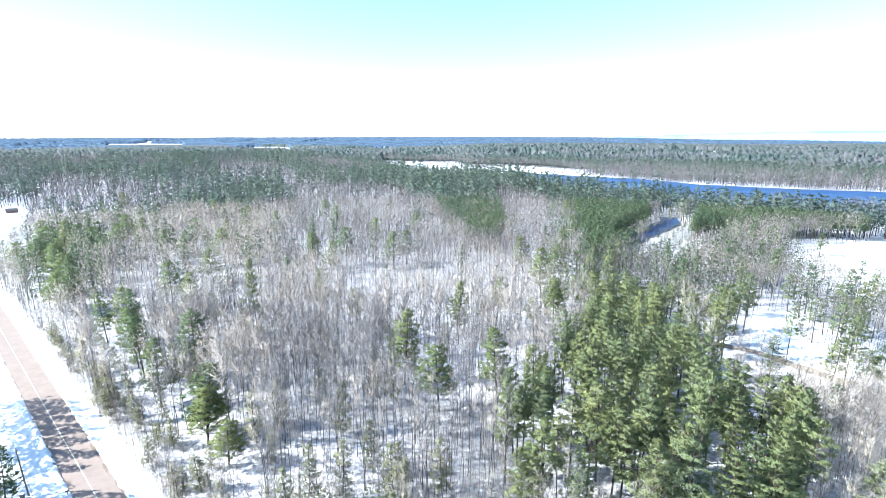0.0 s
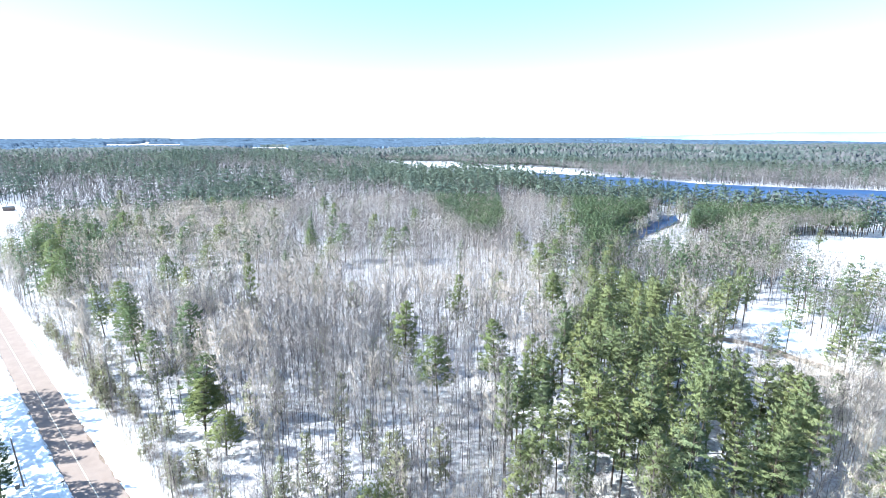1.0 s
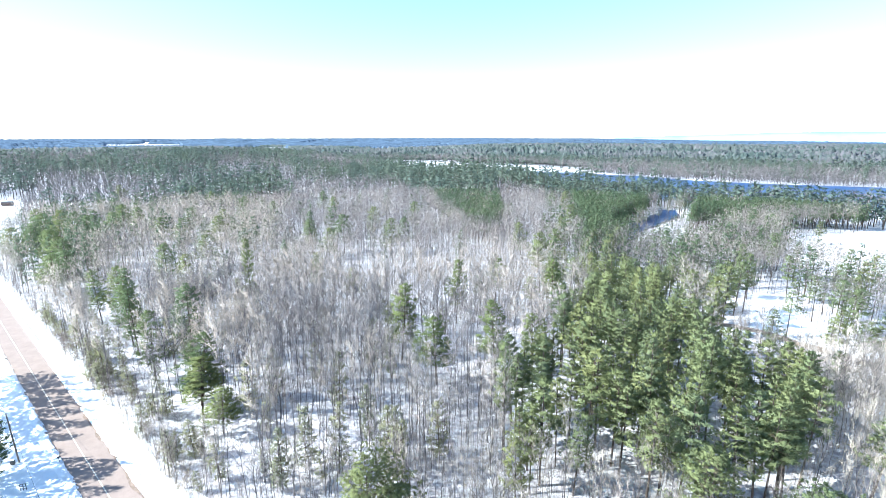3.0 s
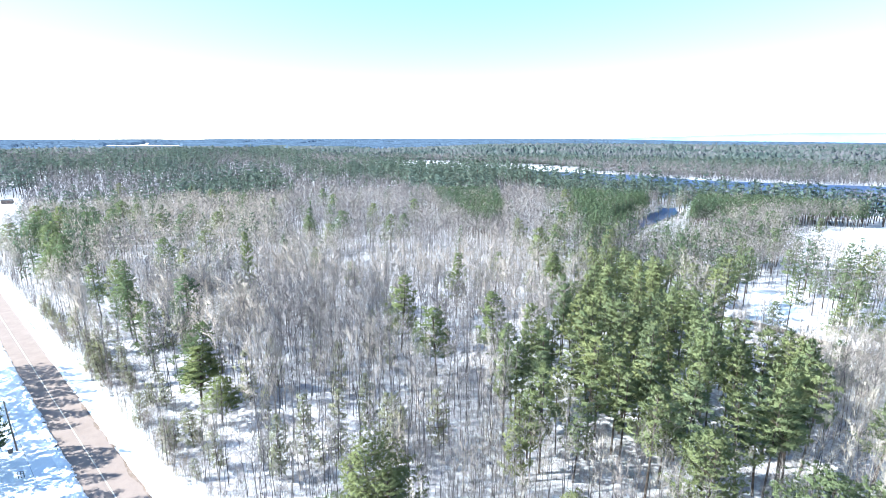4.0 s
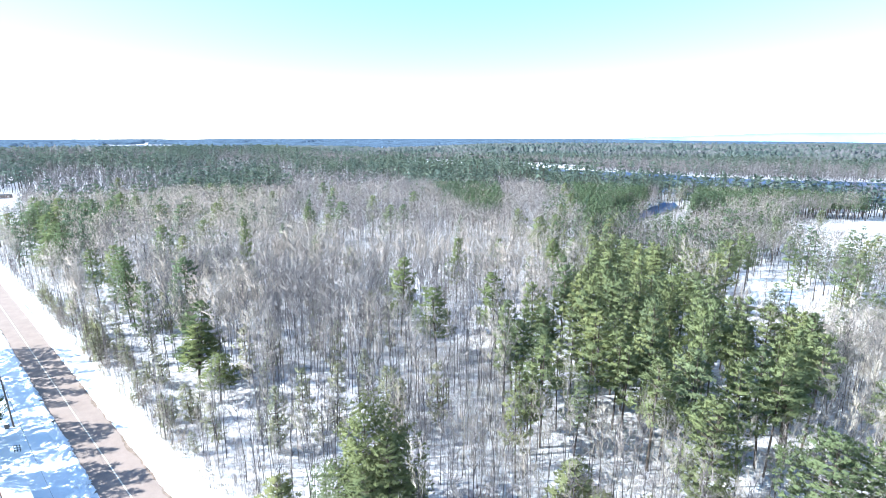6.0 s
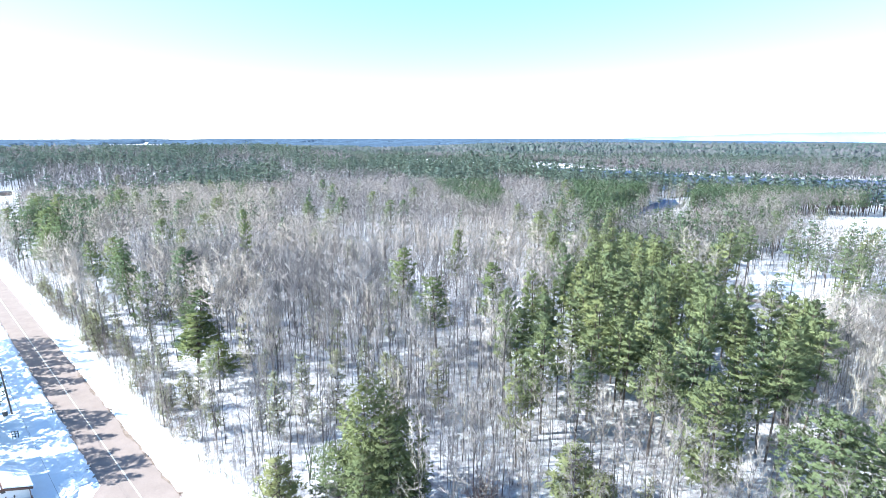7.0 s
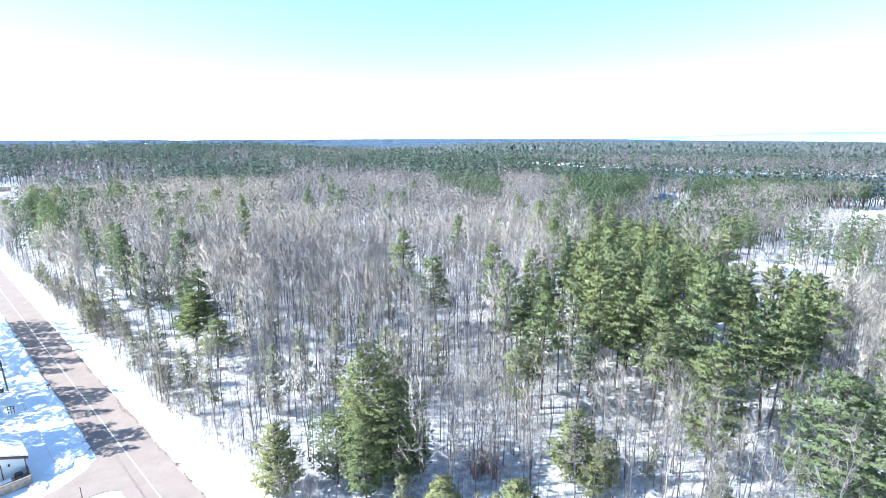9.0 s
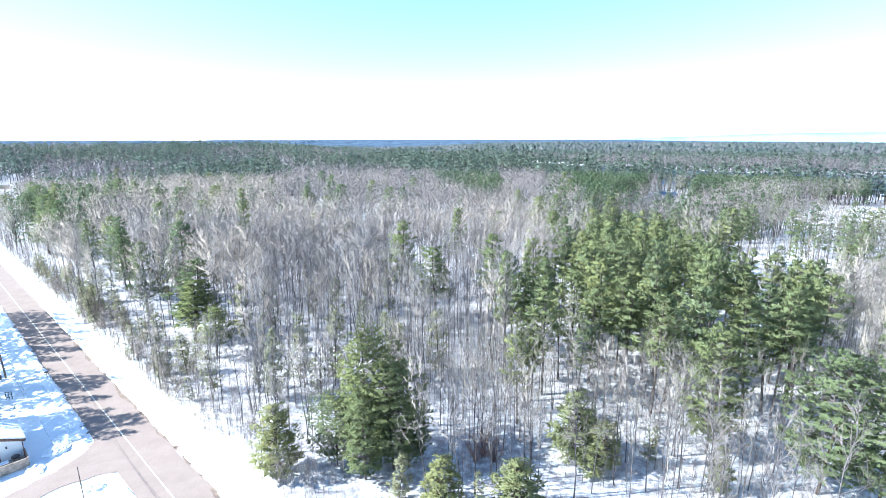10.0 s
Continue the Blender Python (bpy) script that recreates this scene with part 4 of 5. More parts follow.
for k in range(2, 11):
    px, py = 47.5 + 2.2 * k + rng.normal() * 0.6, 59.5 + 2.9 * k + rng.normal() * 0.6
    w = rng.uniform(0.8, 1.1)
    tree_thing("pine_tree", pine_meshes[k % 6], TREE_PARTS, px, py, rng.uniform(0, 6.28), (w, w, rng.uniform(0.86, 1.08)), "green pine at the edge of a close-grown stand", "pine tree", "pines of the stand")

ex, ey = scatter(rng, 50, 106, 50, 108, 2.7)
for px, py in zip(ex, ey):
    if inside(EAST, px, py):
        h = rng.uniform(0.7, 1.1)
        tree_thing("birch_tree", birch_meshes[int(rng.integers(0, 3))], BARE_PARTS, px, py, rng.uniform(0, 6.28), (h * 1.15, h * 1.15, h), "bare birch with pale cream bark and branches", "birch tree", "pale birches")

# The wood, out to where trees merge into a canopy.
x, y = scatter(rng, -260, 260, 36, 420, 2.75)
r, az = np.hypot(x, y), np.degrees(np.arctan2(x, y))
keep = (r < 400) & (np.abs(az) < np.where(r < 180, 47.5, 44.2)) & ~bare_ground(x, y)
density = 0.3 + 0.62 * value_noise(x, y, 26, 5) + 0.42 * value_noise(x, y, 9, 15)
share = pine_share(x, y)
dense = share > 0.6
coarse = np.clip(1.12 - 0.4 * smooth(170, 330, r), 0.3, 1.1)
density = np.where(dense, np.where(r < 190, 0.0, 0.92), density * coarse)
density = np.where((x < -6) & (y < 72), density * 1.4, density)
density = np.where((x < 9) & (r < 118), density * (0.9 + 0.45 * smooth(-36, -48, x)), density)
density = np.where((r > 95) & (r < 230), density * (0.9 + 0.3 * smooth(-32, -42, x) * smooth(200, 170, r)), density)
density = np.where(inside(SPARSE, x, y), density * 0.35, density)
density = np.where(inside(EAST, x, y), density * 1.2, density)
front = (y < 62) & (x > -3)
density = np.where(front, density * (1.7 - 0.7 * smooth(24, 30, x)), density)
density = np.where(inside(LOW_WOOD, x, y) & ~dense, 0.9, density)
density = np.where(inside(THIN, x, y) & ~dense, density * 0.36, density)
open_wood = (x > 84) & (r < 300) & (r > 130) & ~dense & ~inside(MIXED, x, y) & ~inside(LOW_WOOD, x, y)
density = np.where(inside(MIXED, x, y) & ~dense, density * 1.25, density)
density = np.where(open_wood, density * 0.88, density)
field_side = (x > 104) & (r > 128) & (r < 262) & ~dense & ~inside(MIXED, x, y)
density = np.where(field_side, density * 0.95, density)
keep &= rng.uniform(size=x.size) < density
lone = np.array([p[:2] for p in LONE_PINES + NEAR_PINES + OUTLYING_PINES + CLUMP_PINES + CANOPY_PINES + OPEN_PINES])
gap = np.min(np.hypot(x[:, None] - lone[:, 0], y[:, None] - lone[:, 1]), axis=1)
keep &= gap > 2.6
tight = np.array([p[:2] for p in LONE_PINES + CLUMP_PINES + CANOPY_PINES + OUTLYING_PINES])
keep &= np.min(np.hypot((x[:, None] - tight[:, 0]) / 5.5, (y[:, None] - tight[:, 1] + 4.0) / 9.5), axis=1) > 1.0
keep &= ~((x > 37) & (x < 54) & (y < 48))
keep &= ~((y < 46) & (np.abs(x) < 22))
big = np.array([p[:2] for p in NEAR_PINES[:8]] + [(17.3, 54.2)])
keep &= np.min(np.hypot(x[:, None] - big[:, 0], y[:, None] - big[:, 1] + 1.5), axis=1) > 4.2
x, y, r, share, dense = x[keep], y[keep], r[keep], share[keep], dense[keep]
is_pine = (rng.uniform(size=x.size) < share) & (y > 49)
turn = rng.uniform(0, 6.28, x.size)
tall = np.where(is_pine, rng.normal(1.0, 0.09, x.size), rng.normal(1.0, 0.13, x.size)).clip(0.62, 1.3)
tall = np.where(is_pine & ~dense, tall * rng.uniform(0.65, 1.05, x.size), tall)
tall = np.where(inside(LOW_WOOD, x, y) & ~dense, tall * 0.4, tall)
tall = np.where(inside(THIN, x, y) & ~is_pine, tall * 0.75, tall)
tall = np.where(~is_pine & (y < 75), tall * rng.uniform(0.6, 0.9, x.size), tall)
rows_of = dense & is_pine & (r > 190)
tall = np.where(rows_of, 0.88 + (tall - 1.0) * 0.45, tall)
tall = np.where(inside(BANK_TREES, x, y), tall * 1.25, tall)
wide = tall * rng.uniform(0.85, 1.2, x.size)
wide = np.where(~is_pine, wide * (1.0 + 0.35 * smooth(190, 300, r)), wide)
order = np.argsort(r)

pine_near = [i for i in order if is_pine[i]][:50]
bare_near = [i for i in order if not is_pine[i]][:285]
for i in pine_near:
    k = int(rng.integers(0, 6))
    tree_thing("pine_tree", (pine_meshes if r[i] < 130 else distant_meshes)[k], TREE_PARTS, x[i], y[i], turn[i], (wide[i], wide[i], tall[i] * 0.98), "green pine standing among bare hardwoods on snow", "pine tree", "pines among the hardwoods")
for i in bare_near:
    k = int(rng.integers(0, 8))
    if 50 < x[i] < 100 and y[i] < 105 and rng.uniform() < 0.5:
        tree_thing("birch_tree", birch_meshes[k % 3], BARE_PARTS, x[i], y[i], turn[i], (wide[i], wide[i], tall[i]), "bare birch with pale cream bark and branches", "birch tree", "pale birches")
        continue
    kinds = front_meshes if x[i] > 4 and y[i] < 70 else bare_meshes
    tree_thing("bare_tree", kinds[k], BARE_PARTS, x[i], y[i], turn[i], (wide[i], wide[i], tall[i]), "leafless grey hardwood tree standing in thin snow", "bare tree", "bare hardwoods")

grove_kinds = [bare_tree(280 + k, 0, 16.0, 0.85 + 0.07 * k, 0.4 + 0.025 * k, 0.85, 1.12) for k in range(6)]
taken = np.zeros(x.size, bool)
taken[pine_near + bare_near] = True
bare_mid = [bare_tree(300 + k, 1, 16.0, 1.1 + 0.12 * k, 0.5) for k in range(6)]
pine_mid = [pine_tree(320 + k, 1, 18.0, 2.9 + 0.15 * k, 0.38, 0.6) for k in range(6)]


def woods(name, sel, geos, wood, leaf, label, soft=False):
    rows = np.stack([x[sel], y[sel], turn[sel], wide[sel], tall[sel], rng.integers(0, len(geos), sel.sum())], -1)
    return tagged(new(name, stamp(geos, rows, wood, leaf, soft)), label, "woods", kind="stuff")


woods("hardwood_grove", ~taken & ~is_pine & (r < 165), grove_kinds, grey_bark, twig_bark, "leafless grey hardwoods crowded above the snow", True)
woods("hardwood_forest", ~taken & ~is_pine & (r >= 165), bare_mid, grey_bark, twig_bark, "grey-brown leafless forest with fine twigs", True)
pine_row = [pine_tree(440 + k, 1, 18.0, 3.0, 0.42, 0.45) for k in range(5)]
pine_far = [pine_tree(420 + k, 2, 18.0, 3.0, 0.36, 0.55) for k in range(5)]
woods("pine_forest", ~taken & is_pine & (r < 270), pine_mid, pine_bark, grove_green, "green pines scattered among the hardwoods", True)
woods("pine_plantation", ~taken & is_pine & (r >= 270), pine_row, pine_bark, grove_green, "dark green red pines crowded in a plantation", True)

def saplings(name, px, py, lo, hi, label, twig=None, fine=0.45):
    kinds = [bare_tree(600 + k, 1, 10.0, 0.75, 0.25, 0.7, fine) for k in range(5)]
    n = len(px)
    sc = rng.uniform(lo, hi, n)
    rows = np.stack([px, py, rng.uniform(0, 6.28, n), sc * 1.1, sc, rng.integers(0, 5, n)], -1)
    return tagged(new(name, stamp(kinds, rows, grey_bark, twig or twig_bark, True)), label, "saplings", kind="stuff")


ux, uy = scatter(rng, -150, 130, 42, 180, 2.7)
uok = ~((uy < 45.5) & (np.abs(ux) < 18)) & ~bare_ground(ux, uy) & (np.hypot(ux, uy) < 150) & (np.abs(np.degrees(np.arctan2(ux, uy))) < 47) & (rng.uniform(size=ux.size) < np.where((ux > 8) & (uy < 72), 0.95, np.where(np.hypot(ux, uy) < 112, 0.72, 0.3)))
saplings("undergrowth", ux[uok], uy[uok], 0.25, 0.95, "thin brown saplings under the hardwoods", under_twig)
THICKET = [(-4, 57), (13, 57), (11, 80), (14, 96), (2, 102), (-7, 80)]
tx, ty = scatter(rng, -8, 16, 55, 104, 1.7)
tok = inside(THICKET, tx, ty)
saplings("aspen_thicket", tx[tok], ty[tok], 0.55, 1.05, "close thicket of thin pale aspens", aspen_twig, 0.3)
es = np.concatenate([rng.uniform(-58, 70, 700), rng.uniform(70, 260, 460)])
eo = 7.0 + np.abs(rng.normal(size=1160)) * 3.2
ex, ey = C0[0] + DIR[0] * es + NOR[0] * eo, C0[1] + DIR[1] * es + NOR[1] * eo
saplings("edge_growth", ex, ey, 0.2, 0.75, "thin saplings crowding the snowy forest edge", under_twig, 0.42)

x, y = scatter(rng, -900, 900, 200, 1120, 5.8)
r, az = np.hypot(x, y), np.degrees(np.arctan2(x, y))
keep = (r >= 400) & (r < 1120) & (np.abs(az) < 43.6) & ~bare_ground(x, y)
share = pine_share(x, y)
keep &= rng.uniform(size=x.size) < np.where(share > 0.5, 0.95, 1.0) * np.clip(1.15 - r / 2200, 0.5, 1)
x, y, r, share = x[keep], y[keep], r[keep], share[keep]
is_pine = rng.uniform(size=x.size) < share
turn = rng.uniform(0, 6.28, x.size)
tall = rng.normal(1.0, 0.13, x.size).clip(0.65, 1.35)
wide = tall * rng.uniform(1.1, 1.65, x.size)
wide = np.where(is_pine, wide * rng.uniform(0.75, 1.15, x.size), wide)
tall = np.where(inside(POINT, x, y), tall * 1.4, np.where(is_pine & (r > 470) & (r < 720) & (x > -75) & (x < 200), tall * 1.25, tall))
bare_far = [bare_tree(400 + k, 2, 16.0, 1.15, 0.1 if k < 2 else 0.3) for k in range(5)]
woods("distant_hardwoods", ~is_pine, bare_far, grey_bark, far_twig, "hazy grey leafless woods far off", True)
woods("distant_pines", is_pine, pine_far, pine_bark, hazy_pine_green, "dark green pine woods far off", True)


# Grey woods behind the river ice, before the far canopy takes over.
x, y = scatter(rng, -330, 330, 930, 1400, 7.5)
r = np.hypot(x, y)
behind = inside(ICE, x * (1 - 60 / r), y * (1 - 60 / r)) | inside(ICE, x * (1 - 25 / r), y * (1 - 25 / r)) | inside(ICE, x * (1 - 110 / r), y * (1 - 110 / r))
keep = behind & ~bare_ground(x, y) & (r > 1000)
x, y, r = x[keep], y[keep], r[keep]
is_pine = rng.uniform(size=x.size) < 0.2
turn = rng.uniform(0, 6.28, x.size)
tall = rng.normal(1.0, 0.16, x.size).clip(0.6, 1.4)
wide = tall * rng.uniform(1.3, 1.9, x.size)
woods("river_hardwoods", ~is_pine, bare_far, grey_bark, far_twig, "hazy grey leafless woods behind the river ice", True)
woods("river_pines", is_pine, pine_far, pine_bark, hazy_pine_green, "dark green pines behind the river ice", True)


# Low brush on the far bank.
bx, by = scatter(rng, 90, 620, 480, 1000, 3.5)
inland = (bx * 0.9 + by - 985) / 1.345
bok = (inland > -16) & (inland < 60) & ~in_water(bx, by) & ~inside(ICE, bx, by) & (rng.uniform(size=bx.size) < 0.9)
bn = int(bok.sum())
bs = rng.uniform(0.35, 0.85, bn)
rows = np.stack([bx[bok], by[bok], rng.uniform(0, 6.28, bn), bs * 1.5, bs, rng.integers(0, 2, bn)], -1)
tagged(new("bank_brush", stamp(bare_far[:2], rows, grey_bark, far_twig, True)), "grey-brown brush along the far river bank", "brush", kind="stuff")


# ---- far canopy ----
def far_canopy():
    rng = np.random.default_rng(9)
    az = np.radians(np.arange(-50, 50.01, 0.13))
    rings = [1000.0]
    while rings[-1] < 4880:
        rings.append(rings[-1] * 1.0155)
    rr, aa = np.meshgrid(rings, az, indexing="ij")
    rr = rr * (1 + rng.uniform(-0.006, 0.006, rr.shape))
    aa = aa + radians(0.05) * rng.uniform(-1, 1, aa.shape)
    x, y = rr * np.sin(aa), rr * np.cos(aa)
    z = height(x, y) + np.clip(13 + rng.normal(0, 1, rr.shape) * (3.6 - 2.6 * smooth(1700, 3000, rr)), 3, 25)
    open_land = (value_noise(x, y * 0.35, 130, 21) > 0.84) & (rr > 1300)
    open_land |= (value_noise(x, y * 0.4, 210, 33) > 0.80) & (rr > 1900) & (aa < radians(-8))
    azd = np.degrees(aa)
    open_land |= (azd < -27.5) & (azd > -34) & (rr > 3000) & (rr < 3500)
    open_land |= (azd < -37.5) & (rr > 2900) & (rr < 3200)
    open_land |= (azd > 25) & (rr > 3900) & (rr < 4700)
    open_land |= inside(ICE, x, y)
    for back in (25, 60, 100):
        open_land |= inside(ICE, x * (1 - back / rr), y * (1 - back / rr))
    bare = open_land.copy()
    bare[0] = True
    z = np.where(bare, height(x, y) + 0.3, z)
    nr, na = rr.shape
    i = np.arange(nr * na).reshape(nr, na)
    quads = np.stack([i[:-1, :-1], i[:-1, 1:], i[1:, 1:], i[1:, :-1]], -1).reshape(-1, 4)[:, ::-1]
    gone = open_land[:-1, :-1] & open_land[1:, :-1] & open_land[:-1, 1:] & open_land[1:, 1:]
    # Past this wavering range the canopy takes the haze-coloured material.
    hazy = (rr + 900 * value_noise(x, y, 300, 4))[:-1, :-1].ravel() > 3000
    quads, hazy = quads[~gone.ravel()], hazy[~gone.ravel()]
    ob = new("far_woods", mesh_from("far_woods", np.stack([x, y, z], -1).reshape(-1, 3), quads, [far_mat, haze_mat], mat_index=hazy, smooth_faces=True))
    tagged(ob, "far mixed woods reaching to the hills", "woods", kind="stuff")


far_canopy()


def far_hills(name, az0, az1, dist, z0, tops, label):
    """A far ridge, a long wall of hills with a soft crest."""
    azs = np.radians(np.linspace(az0, az1, 90))
    crest = np.interp(np.linspace(0, 1, 90), np.linspace(0, 1, len(tops)), tops)
    v = []
    for a, c in zip(azs, crest):
        for d, z in ((0, z0), (40, z0 + (c - z0) * 0.6), (90, c), (130, z0)):
            v.append(((dist + d) * math.sin(a), (dist + d) * math.cos(a), z))
    i = np.arange(89 * 4).reshape(-1, 4)[:, :3].ravel()
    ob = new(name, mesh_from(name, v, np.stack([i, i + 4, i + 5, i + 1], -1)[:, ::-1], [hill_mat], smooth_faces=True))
    return tagged(ob, label, "hills", kind="structure")


far_hills("backdrop_hills", 18, 50, 4790, -5, [45, 66, 74, 86, 97, 100, 98, 92, 84], "faint mountain ridge on the horizon, tinted pale blue as haze")


# ---- house, poles and small things by the road ----
def house():
    """A small gabled cabin with a snowy roof; its gable faces along the road."""
    top = new("house")
    x0, y0, _ = on_road(-17.2, -12.7)
    turn = math.degrees(math.atan2(NOR[1], NOR[0]))
    top.matrix_world = pose(x0, y0, 0, 0, 0, turn)      # local x: towards the road, local y: along the road, away
    wd, ln, eave, ridge = 5.0, 5.6, 2.6, 3.75
    bm = bmesh.new()                                    # walls with gables
    prof = [(-wd / 2, 0), (wd / 2, 0), (wd / 2, eave), (0, ridge), (-wd / 2, eave)]
    a = [bm.verts.new((px, -ln / 2, pz)) for px, pz in prof]
    b = [bm.verts.new((px, ln / 2, pz)) for px, pz in prof]
    bm.faces.new(a)
    bm.faces.new(b[::-1])
    for k in range(5):
        j = (k + 1) % 5
        bm.faces.new((a[k], b[k], b[j], a[j]))
    bmesh.ops.recalc_face_normals(bm, faces=bm.faces[:])
    part("wall", bm, siding_mat, top)
    for side in (-1, 1):
        ang = math.atan2(ridge - eave, wd / 2)
        run = (wd / 2 + 0.35) / math.cos(ang)
        m = Matrix.Translation((0, 0, ridge + 0.06)) @ Matrix.Rotation(side * ang, 4, "Y")
        for nm, mat, th, up, lab in (("roof", trim_mat, 0.12, 0.0, "brown roof edge"), ("roof_snow", bank_snow, 0.16, 0.142, "thick white snow on the roof")):
            bm = box((run - (0.1 if up else 0), ln + 0.7 - (0.12 if up else 0), th), (side * run / 2, 0, up), 0, 0.03)
            bmesh.ops.transform(bm, matrix=m, verts=bm.verts)
            part(nm, bm, mat, top, lab)
        bm = box((run, 0.05, 0.24), (side * run / 2, -ln / 2 - 0.375, -0.1))
        bmesh.ops.transform(bm, matrix=m, verts=bm.verts)
        part("bargeboard", bm, trim_mat, top, "brown painted bargeboard")
    door = part("door", box((0.95, 0.06, 2.05), (-0.35, -ln / 2 - 0.04, 1.35)), siding_mat, top, "white panelled door with small panes")
    for i in range(3):
        for j in range(3):
            part("pane", box((0.17, 0.03, 0.2), (-0.57 + 0.22 * i, -ln / 2 - 0.08, 1.55 + 0.25 * j)), glass_mat, door)
    for dx in (-0.88, 0.18):
        part("door_frame", box((0.1, 0.09, 2.2), (dx, -ln / 2 - 0.05, 1.4)), trim_mat, top)
    part("vent", box((0.4, 0.05, 0.28), (0.05, -ln / 2 - 0.03, 3.2)), dark_mat, top, "small dark gable vent")
    part("wall_lamp", box((0.16, 0.14, 0.3), (0.95, -ln / 2 - 0.08, 2.1), 0, 0.02), dark_mat, top, "dark wall lantern")
    win = part("window", box((0.06, 1.2, 1.0), (wd / 2 + 0.03, 0.4, 1.7)), trim_mat, top, "side window with brown frame")
    for j in (-0.28, 0.28):
        part("pane", box((0.04, 0.5, 0.84), (wd / 2 + 0.06, 0.4 + j, 1.7)), glass_mat, win)
    part("chimney", box((0.5, 0.5, 1.2), (-0.9, 0.9, 3.9), 0, 0.03), dark_mat, top, "short dark flue")
    tagged(top, "small white cabin with a snow-covered gable roof", "house")

    deck = new("deck")                                  # fenced deck before the gable
    deck.matrix_world = top.matrix_world.copy()
    dy0, dy1 = -ln / 2 - 2.9, -ln / 2 - 0.1
    dx0, dx1 = -3.2, 2.55
    part("floor", box((dx1 - dx0, dy1 - dy0, 0.1), ((dx0 + dx1) / 2, (dy0 + dy1) / 2, 0.3)), board_mat, deck)
    for k in range(8):                                  # front boards
        part("board", box((dx1 - dx0, 0.035, 0.14), ((dx0 + dx1) / 2, dy0, 0.1 + 0.152 * k), 0, 0.006), board_mat, deck)
        part("board", box((0.035, dy1 - dy0, 0.14), (dx1, (dy0 + dy1) / 2, 0.1 + 0.152 * k), 0, 0.006), board_mat, deck)
    part("rail", box((dx1 - dx0 + 0.12, 0.14, 0.045), ((dx0 + dx1) / 2, dy0, 1.27)), board_mat, deck)
    part("rail", box((0.14, dy1 - dy0, 0.045), (dx1, (dy0 + dy1) / 2, 1.27)), board_mat, deck)
    for px, py, h in ((dx1 - 0.06, dy0 + 0.06, 1.25), (dx0, dy0 + 0.06, 1.25), (-0.3, dy0 + 0.06, 1.25), (dx1 - 0.08, dy1 - 0.3, 2.55), (dx1 - 0.08, dy0 + 1.3, 1.9)):
        part("post", box((0.1, 0.1, h), (px, py, h / 2)), trim_mat, deck)
    tagged(deck, "low wooden deck fenced with grey-brown boards", "deck")

    grill = new("grill")
    grill.matrix_world = top.matrix_world @ pose(1.55, -ln / 2 - 1.1, 0.35)
    bm = bmesh.new()
    bmesh.ops.create_uvsphere(bm, u_segments=12, v_segments=8, radius=0.36)
    bmesh.ops.scale(bm, vec=(1.25, 0.9, 0.8), verts=bm.verts)
    bmesh.ops.translate(bm, vec=(0, 0, 0.72), verts=bm.verts)
    part("lid", bm, dark_mat, grill)
    for sx in (-0.3, 0.3):
        part("leg", box((0.06, 0.45, 0.62), (sx, 0, 0.31)), dark_mat, grill)
    tagged(grill, "dark covered grill on the deck", "grill")
    tbl = new("snowy_table")
    tbl.matrix_world = top.matrix_world @ pose(0.2, -ln / 2 - 1.7, 0.35)
    part("tabletop", box((1.3, 0.8, 0.05), (0, 0, 0.62), 0, 0.01), board_mat, tbl)
    part("snow_cover", box((1.25, 0.76, 0.1), (0, 0, 0.697), 0, 0.04), bank_snow, tbl, "white snow on the tabletop")
    for sx in (-0.55, 0.55):
        for sy in (-0.32, 0.32):
            part("leg", box((0.06, 0.06, 0.6), (sx, sy, 0.3)), board_mat, tbl)
    tagged(tbl, "low table on the deck under snow", "table")


house()


def utility_pole(x, y, tall, lean, label):
    top = new("utility_pole")
    top.matrix_world = pose(x, y, 0, 0, lean, 0)
    part("pole", rod(0.015 * tall, 0.0105 * tall, tall + 0.1, (0, 0, -0.1), 10), pole_mat, top)
    part("insulator", rod(0.05, 0.04, 0.22, (0.0, 0.0, tall), 8), dark_mat, top)
    part("band", rod(0.0165 * tall, 0.0165 * tall, 0.3, (0, 0, tall * 0.52), 10), dark_mat, top, "dark metal band")
    return tagged(top, label, "utility pole", "utility poles")


utility_pole(-73.7, 76.5, 9.4, -3.0, "weathered dark wooden utility pole beside the road")
utility_pole(*on_road(-35.6, -7.3)[:2], 4.4, -1.5, "thin grey wooden pole beside the side road")
meter = new("meter_box")
meter.matrix_world = pose(-74.3, 75.9, 0, 0, 0, 20)
part("cabinet", box((0.6, 0.45, 0.85), (0, 0, 0.4), 0, 0.03), dark_mat, meter)
part("cap", box((0.66, 0.5, 0.07), (0, 0, 0.86), 0, 0.02), bank_snow, meter, "thin snow cap")
tagged(meter, "dark metal box at the foot of the pole", "meter box")


def wire(p, q, sag, label):
    cu = bpy.data.curves.new("wire", "CURVE")
    cu.dimensions, cu.bevel_depth, cu.bevel_resolution = "3D", 0.014, 1
    sp = cu.splines.new("POLY")
    sp.points.add(12)
    for k in range(13):
        t = k / 12
        sp.points[k].co = (*(a + (b - a) * t for a, b in zip(p[:2], q[:2])), p[2] + (q[2] - p[2]) * t - sag * 4 * t * (1 - t), 1)
    cu.materials.append(dark_mat)
    return tagged(new("wire", cu), label, "wire", "overhead wires")


wire((-74.2, 76.5, 9.5), (-122.0, 119.0, 9.6), 0.8, "thin dark overhead wire running along the road")
wire((-74.2, 76.5, 9.5), (-39.5, 45.0, 7.5), 0.8, "thin dark overhead wire running along the road")
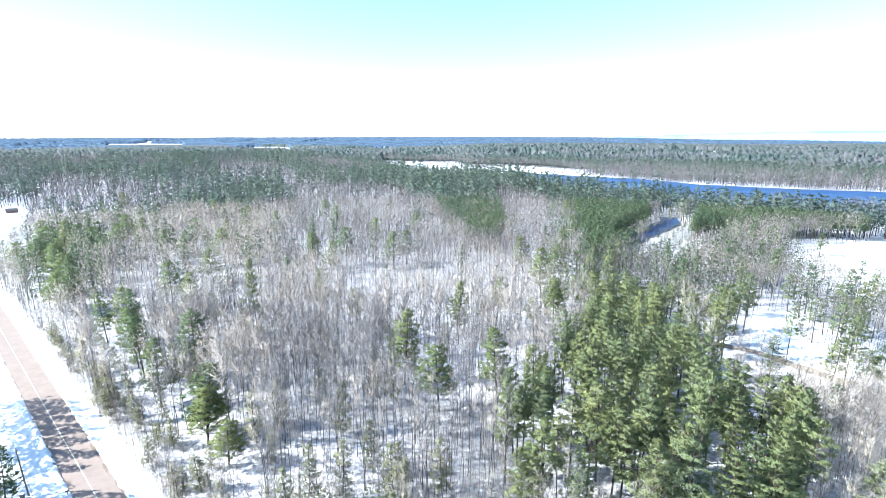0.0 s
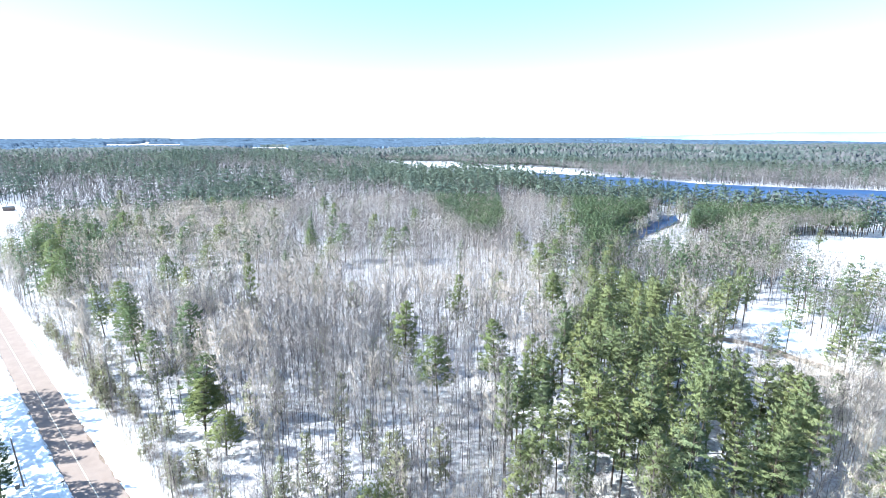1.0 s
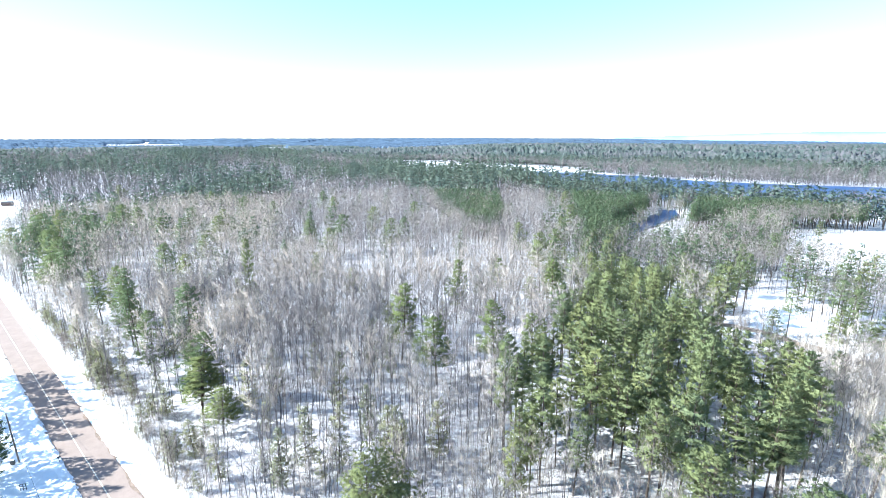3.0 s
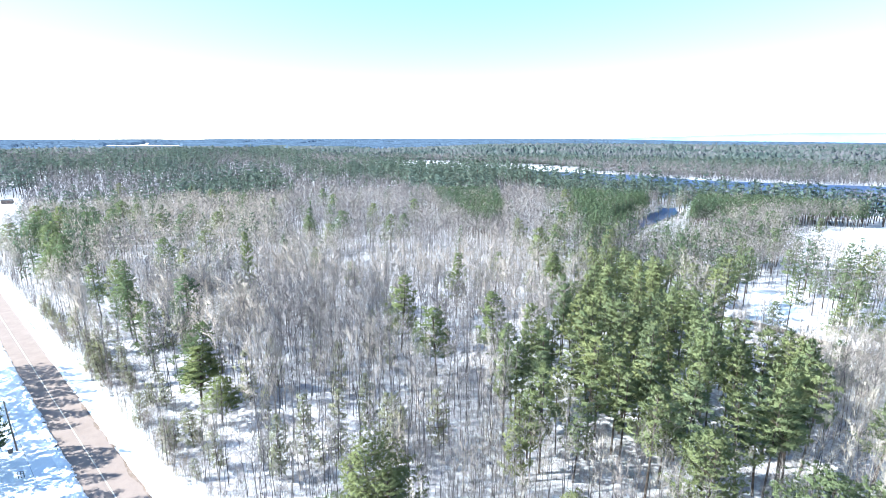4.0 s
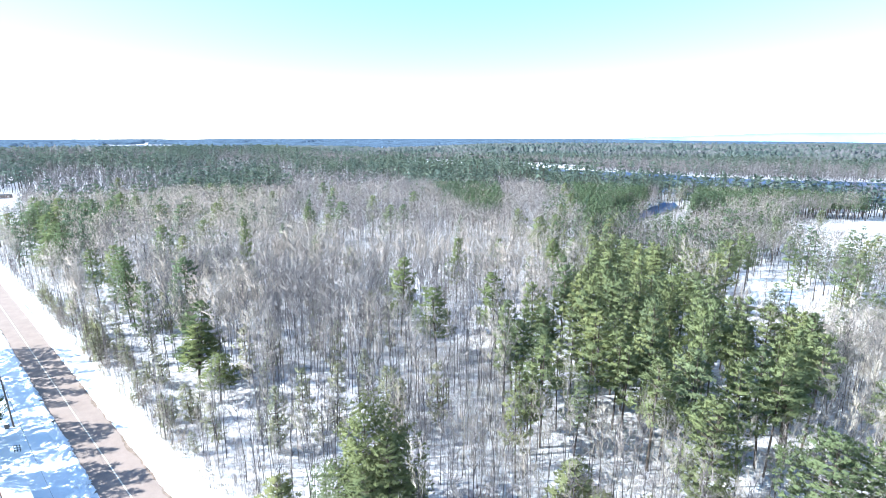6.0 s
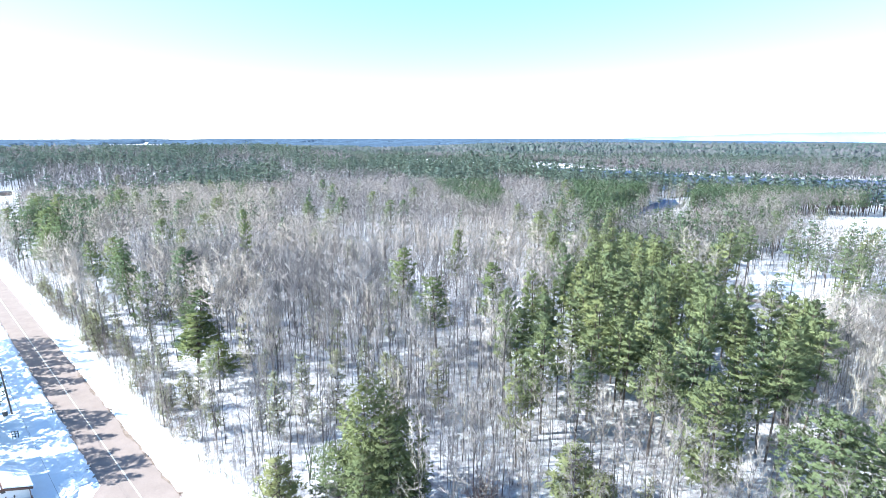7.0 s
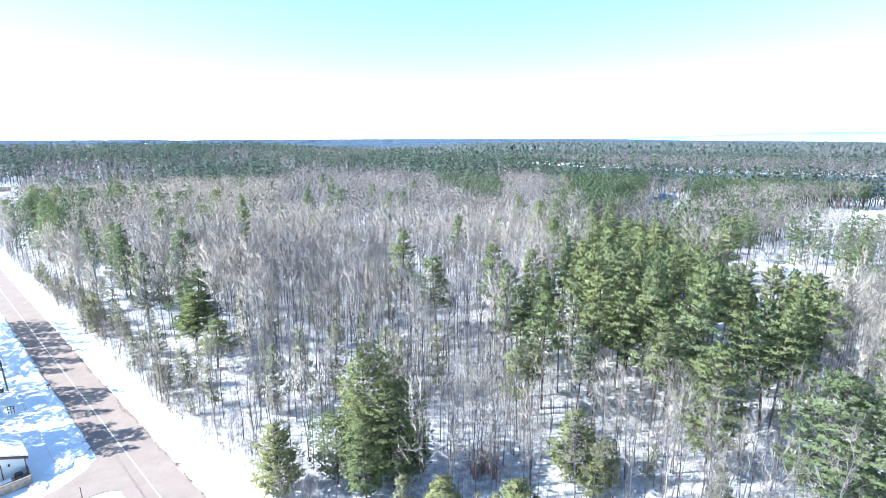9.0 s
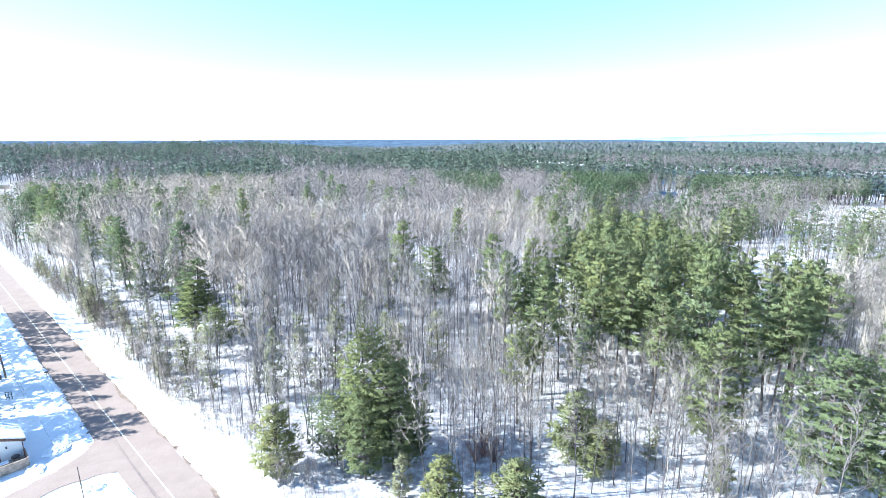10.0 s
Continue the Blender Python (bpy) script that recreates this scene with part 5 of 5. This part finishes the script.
wire((-74.2, 76.5, 9.3), (-57.5, 62.0, 3.7), 0.4, "thin dark wire from the pole to the cabin")


def mailbox(x, y):
    top = new("mailbox")
    top.matrix_world = pose(x, y, 0, 0, 0, -45)
    part("post", box((0.1, 0.1, 1.1), (0, 0, 0.5)), pole_mat, top)
    bm = rod(0.13, 0.13, 0.55, (0, 0, 0), 12, Matrix.Rotation(radians(90), 4, "X") @ Matrix.Translation((0, 0, -0.28)))
    bmesh.ops.translate(bm, vec=(0, 0, 1.18), verts=bm.verts)
    part("box", bm, dark_mat, top, "rounded black metal box")
    part("flag", box((0.02, 0.04, 0.2), (0.15, -0.1, 1.25)), red_twig, top, "small red flag")
    tagged(top, "black mailbox on a wooden post by the road", "mailbox")


mailbox(-66.4, 76.2)
trellis = new("garden_trellis")
trellis.matrix_world = pose(-67.0, 69.4, 0, 0, 0, 15)
for k in range(3):
    part("upright", box((0.07, 0.06, 1.25), (-0.4 + 0.4 * k, 0, 0.6)), dark_mat, trellis)
    part("slat", box((0.95, 0.05, 0.07), (0, 0.055, 0.3 + 0.42 * k)), dark_mat, trellis)
tagged(trellis, "small dark garden trellis in the snow", "trellis")


# ---- brush ----
brush_kinds = [split_meshes(brush(500 + k, 2.2, 9, 1.0), brush_mat, brush_mat, ("stem", "crown")) for k in range(4)]
red_kinds = [split_meshes(brush(520 + k, 2.8, 26, 1.0), red_twig, red_twig, ("stem", "crown")) for k in range(2)]


def bush(name, meshes, x, y, scale, label, group):
    t = tree_thing(name, meshes, ("stem", "crown"), x, y, rng.uniform(0, 6.28), (scale, scale, scale), label, "bush", group)
    return t


for bx, by, sc in ((6.0, 54.8, 1.75), (20.8, 57.8, 1.3), (16.1, 104.0, 1.8), (7.3, 53.6, 1.5), (4.9, 53.7, 1.4), (58.0, 118.0, 1.5), (56.0, 115.0, 1.3)):
    bush("red_bush", red_kinds[int(bx) % 2], bx, by, sc, "bare bush with reddish-brown twigs", "reddish bushes")
for k in range(170):
    s = rng.uniform(-36, 110)
    off = 7.2 + abs(rng.normal()) * 1.6
    bx, by, _ = on_road(s, off)
    bush("dry_bush", brush_kinds[k % 4], bx, by, rng.uniform(0.35, 1.0), "dry yellowish bush at the snowy forest edge", "bushes along the forest edge")
for bx, by in ((-68.6, 66.3), (-64.0, 66.8), (-62.0, 64.4), (-39.9, 50.1), (-37.4, 48.9)):
    bush("dry_bush", brush_kinds[int(-bx) % 4], bx, by, 0.35, "small dark dry bush poking through snow", "bushes in the yard")


# ---- far building in the yards ----
def shed(x, y, turn, w, d, h, label):
    top = new("shed")
    top.matrix_world = pose(x, y, float(height(x, y)) - 0.1, 0, 0, turn)
    part("wall", box((w, d, h), (0, 0, h / 2)), pole_mat, top)
    for s in (-1, 1):
        bm = box((w + 0.6, d * 0.56, 0.18), (0, s * d * 0.26, 0))
        bmesh.ops.transform(bm, matrix=Matrix.Translation((0, 0, h + d * 0.17)) @ Matrix.Rotation(-s * 0.45, 4, "X"), verts=bm.verts)
        part("roof", bm, bank_snow if s > 0 else dark_mat, top)
    part("door", box((1.8, 0.08, 2.0), (0.6, -d / 2 - 0.04, 1.0)), trim_mat, top)
    tagged(top, label, "shed", "sheds in the yards")


shed(-344, 388, 30, 7, 4.5, 2.6, "dark shed beside a snowy yard")
shed(-356, 372, 40, 5, 4, 2.4, "dark shed beside a snowy yard")
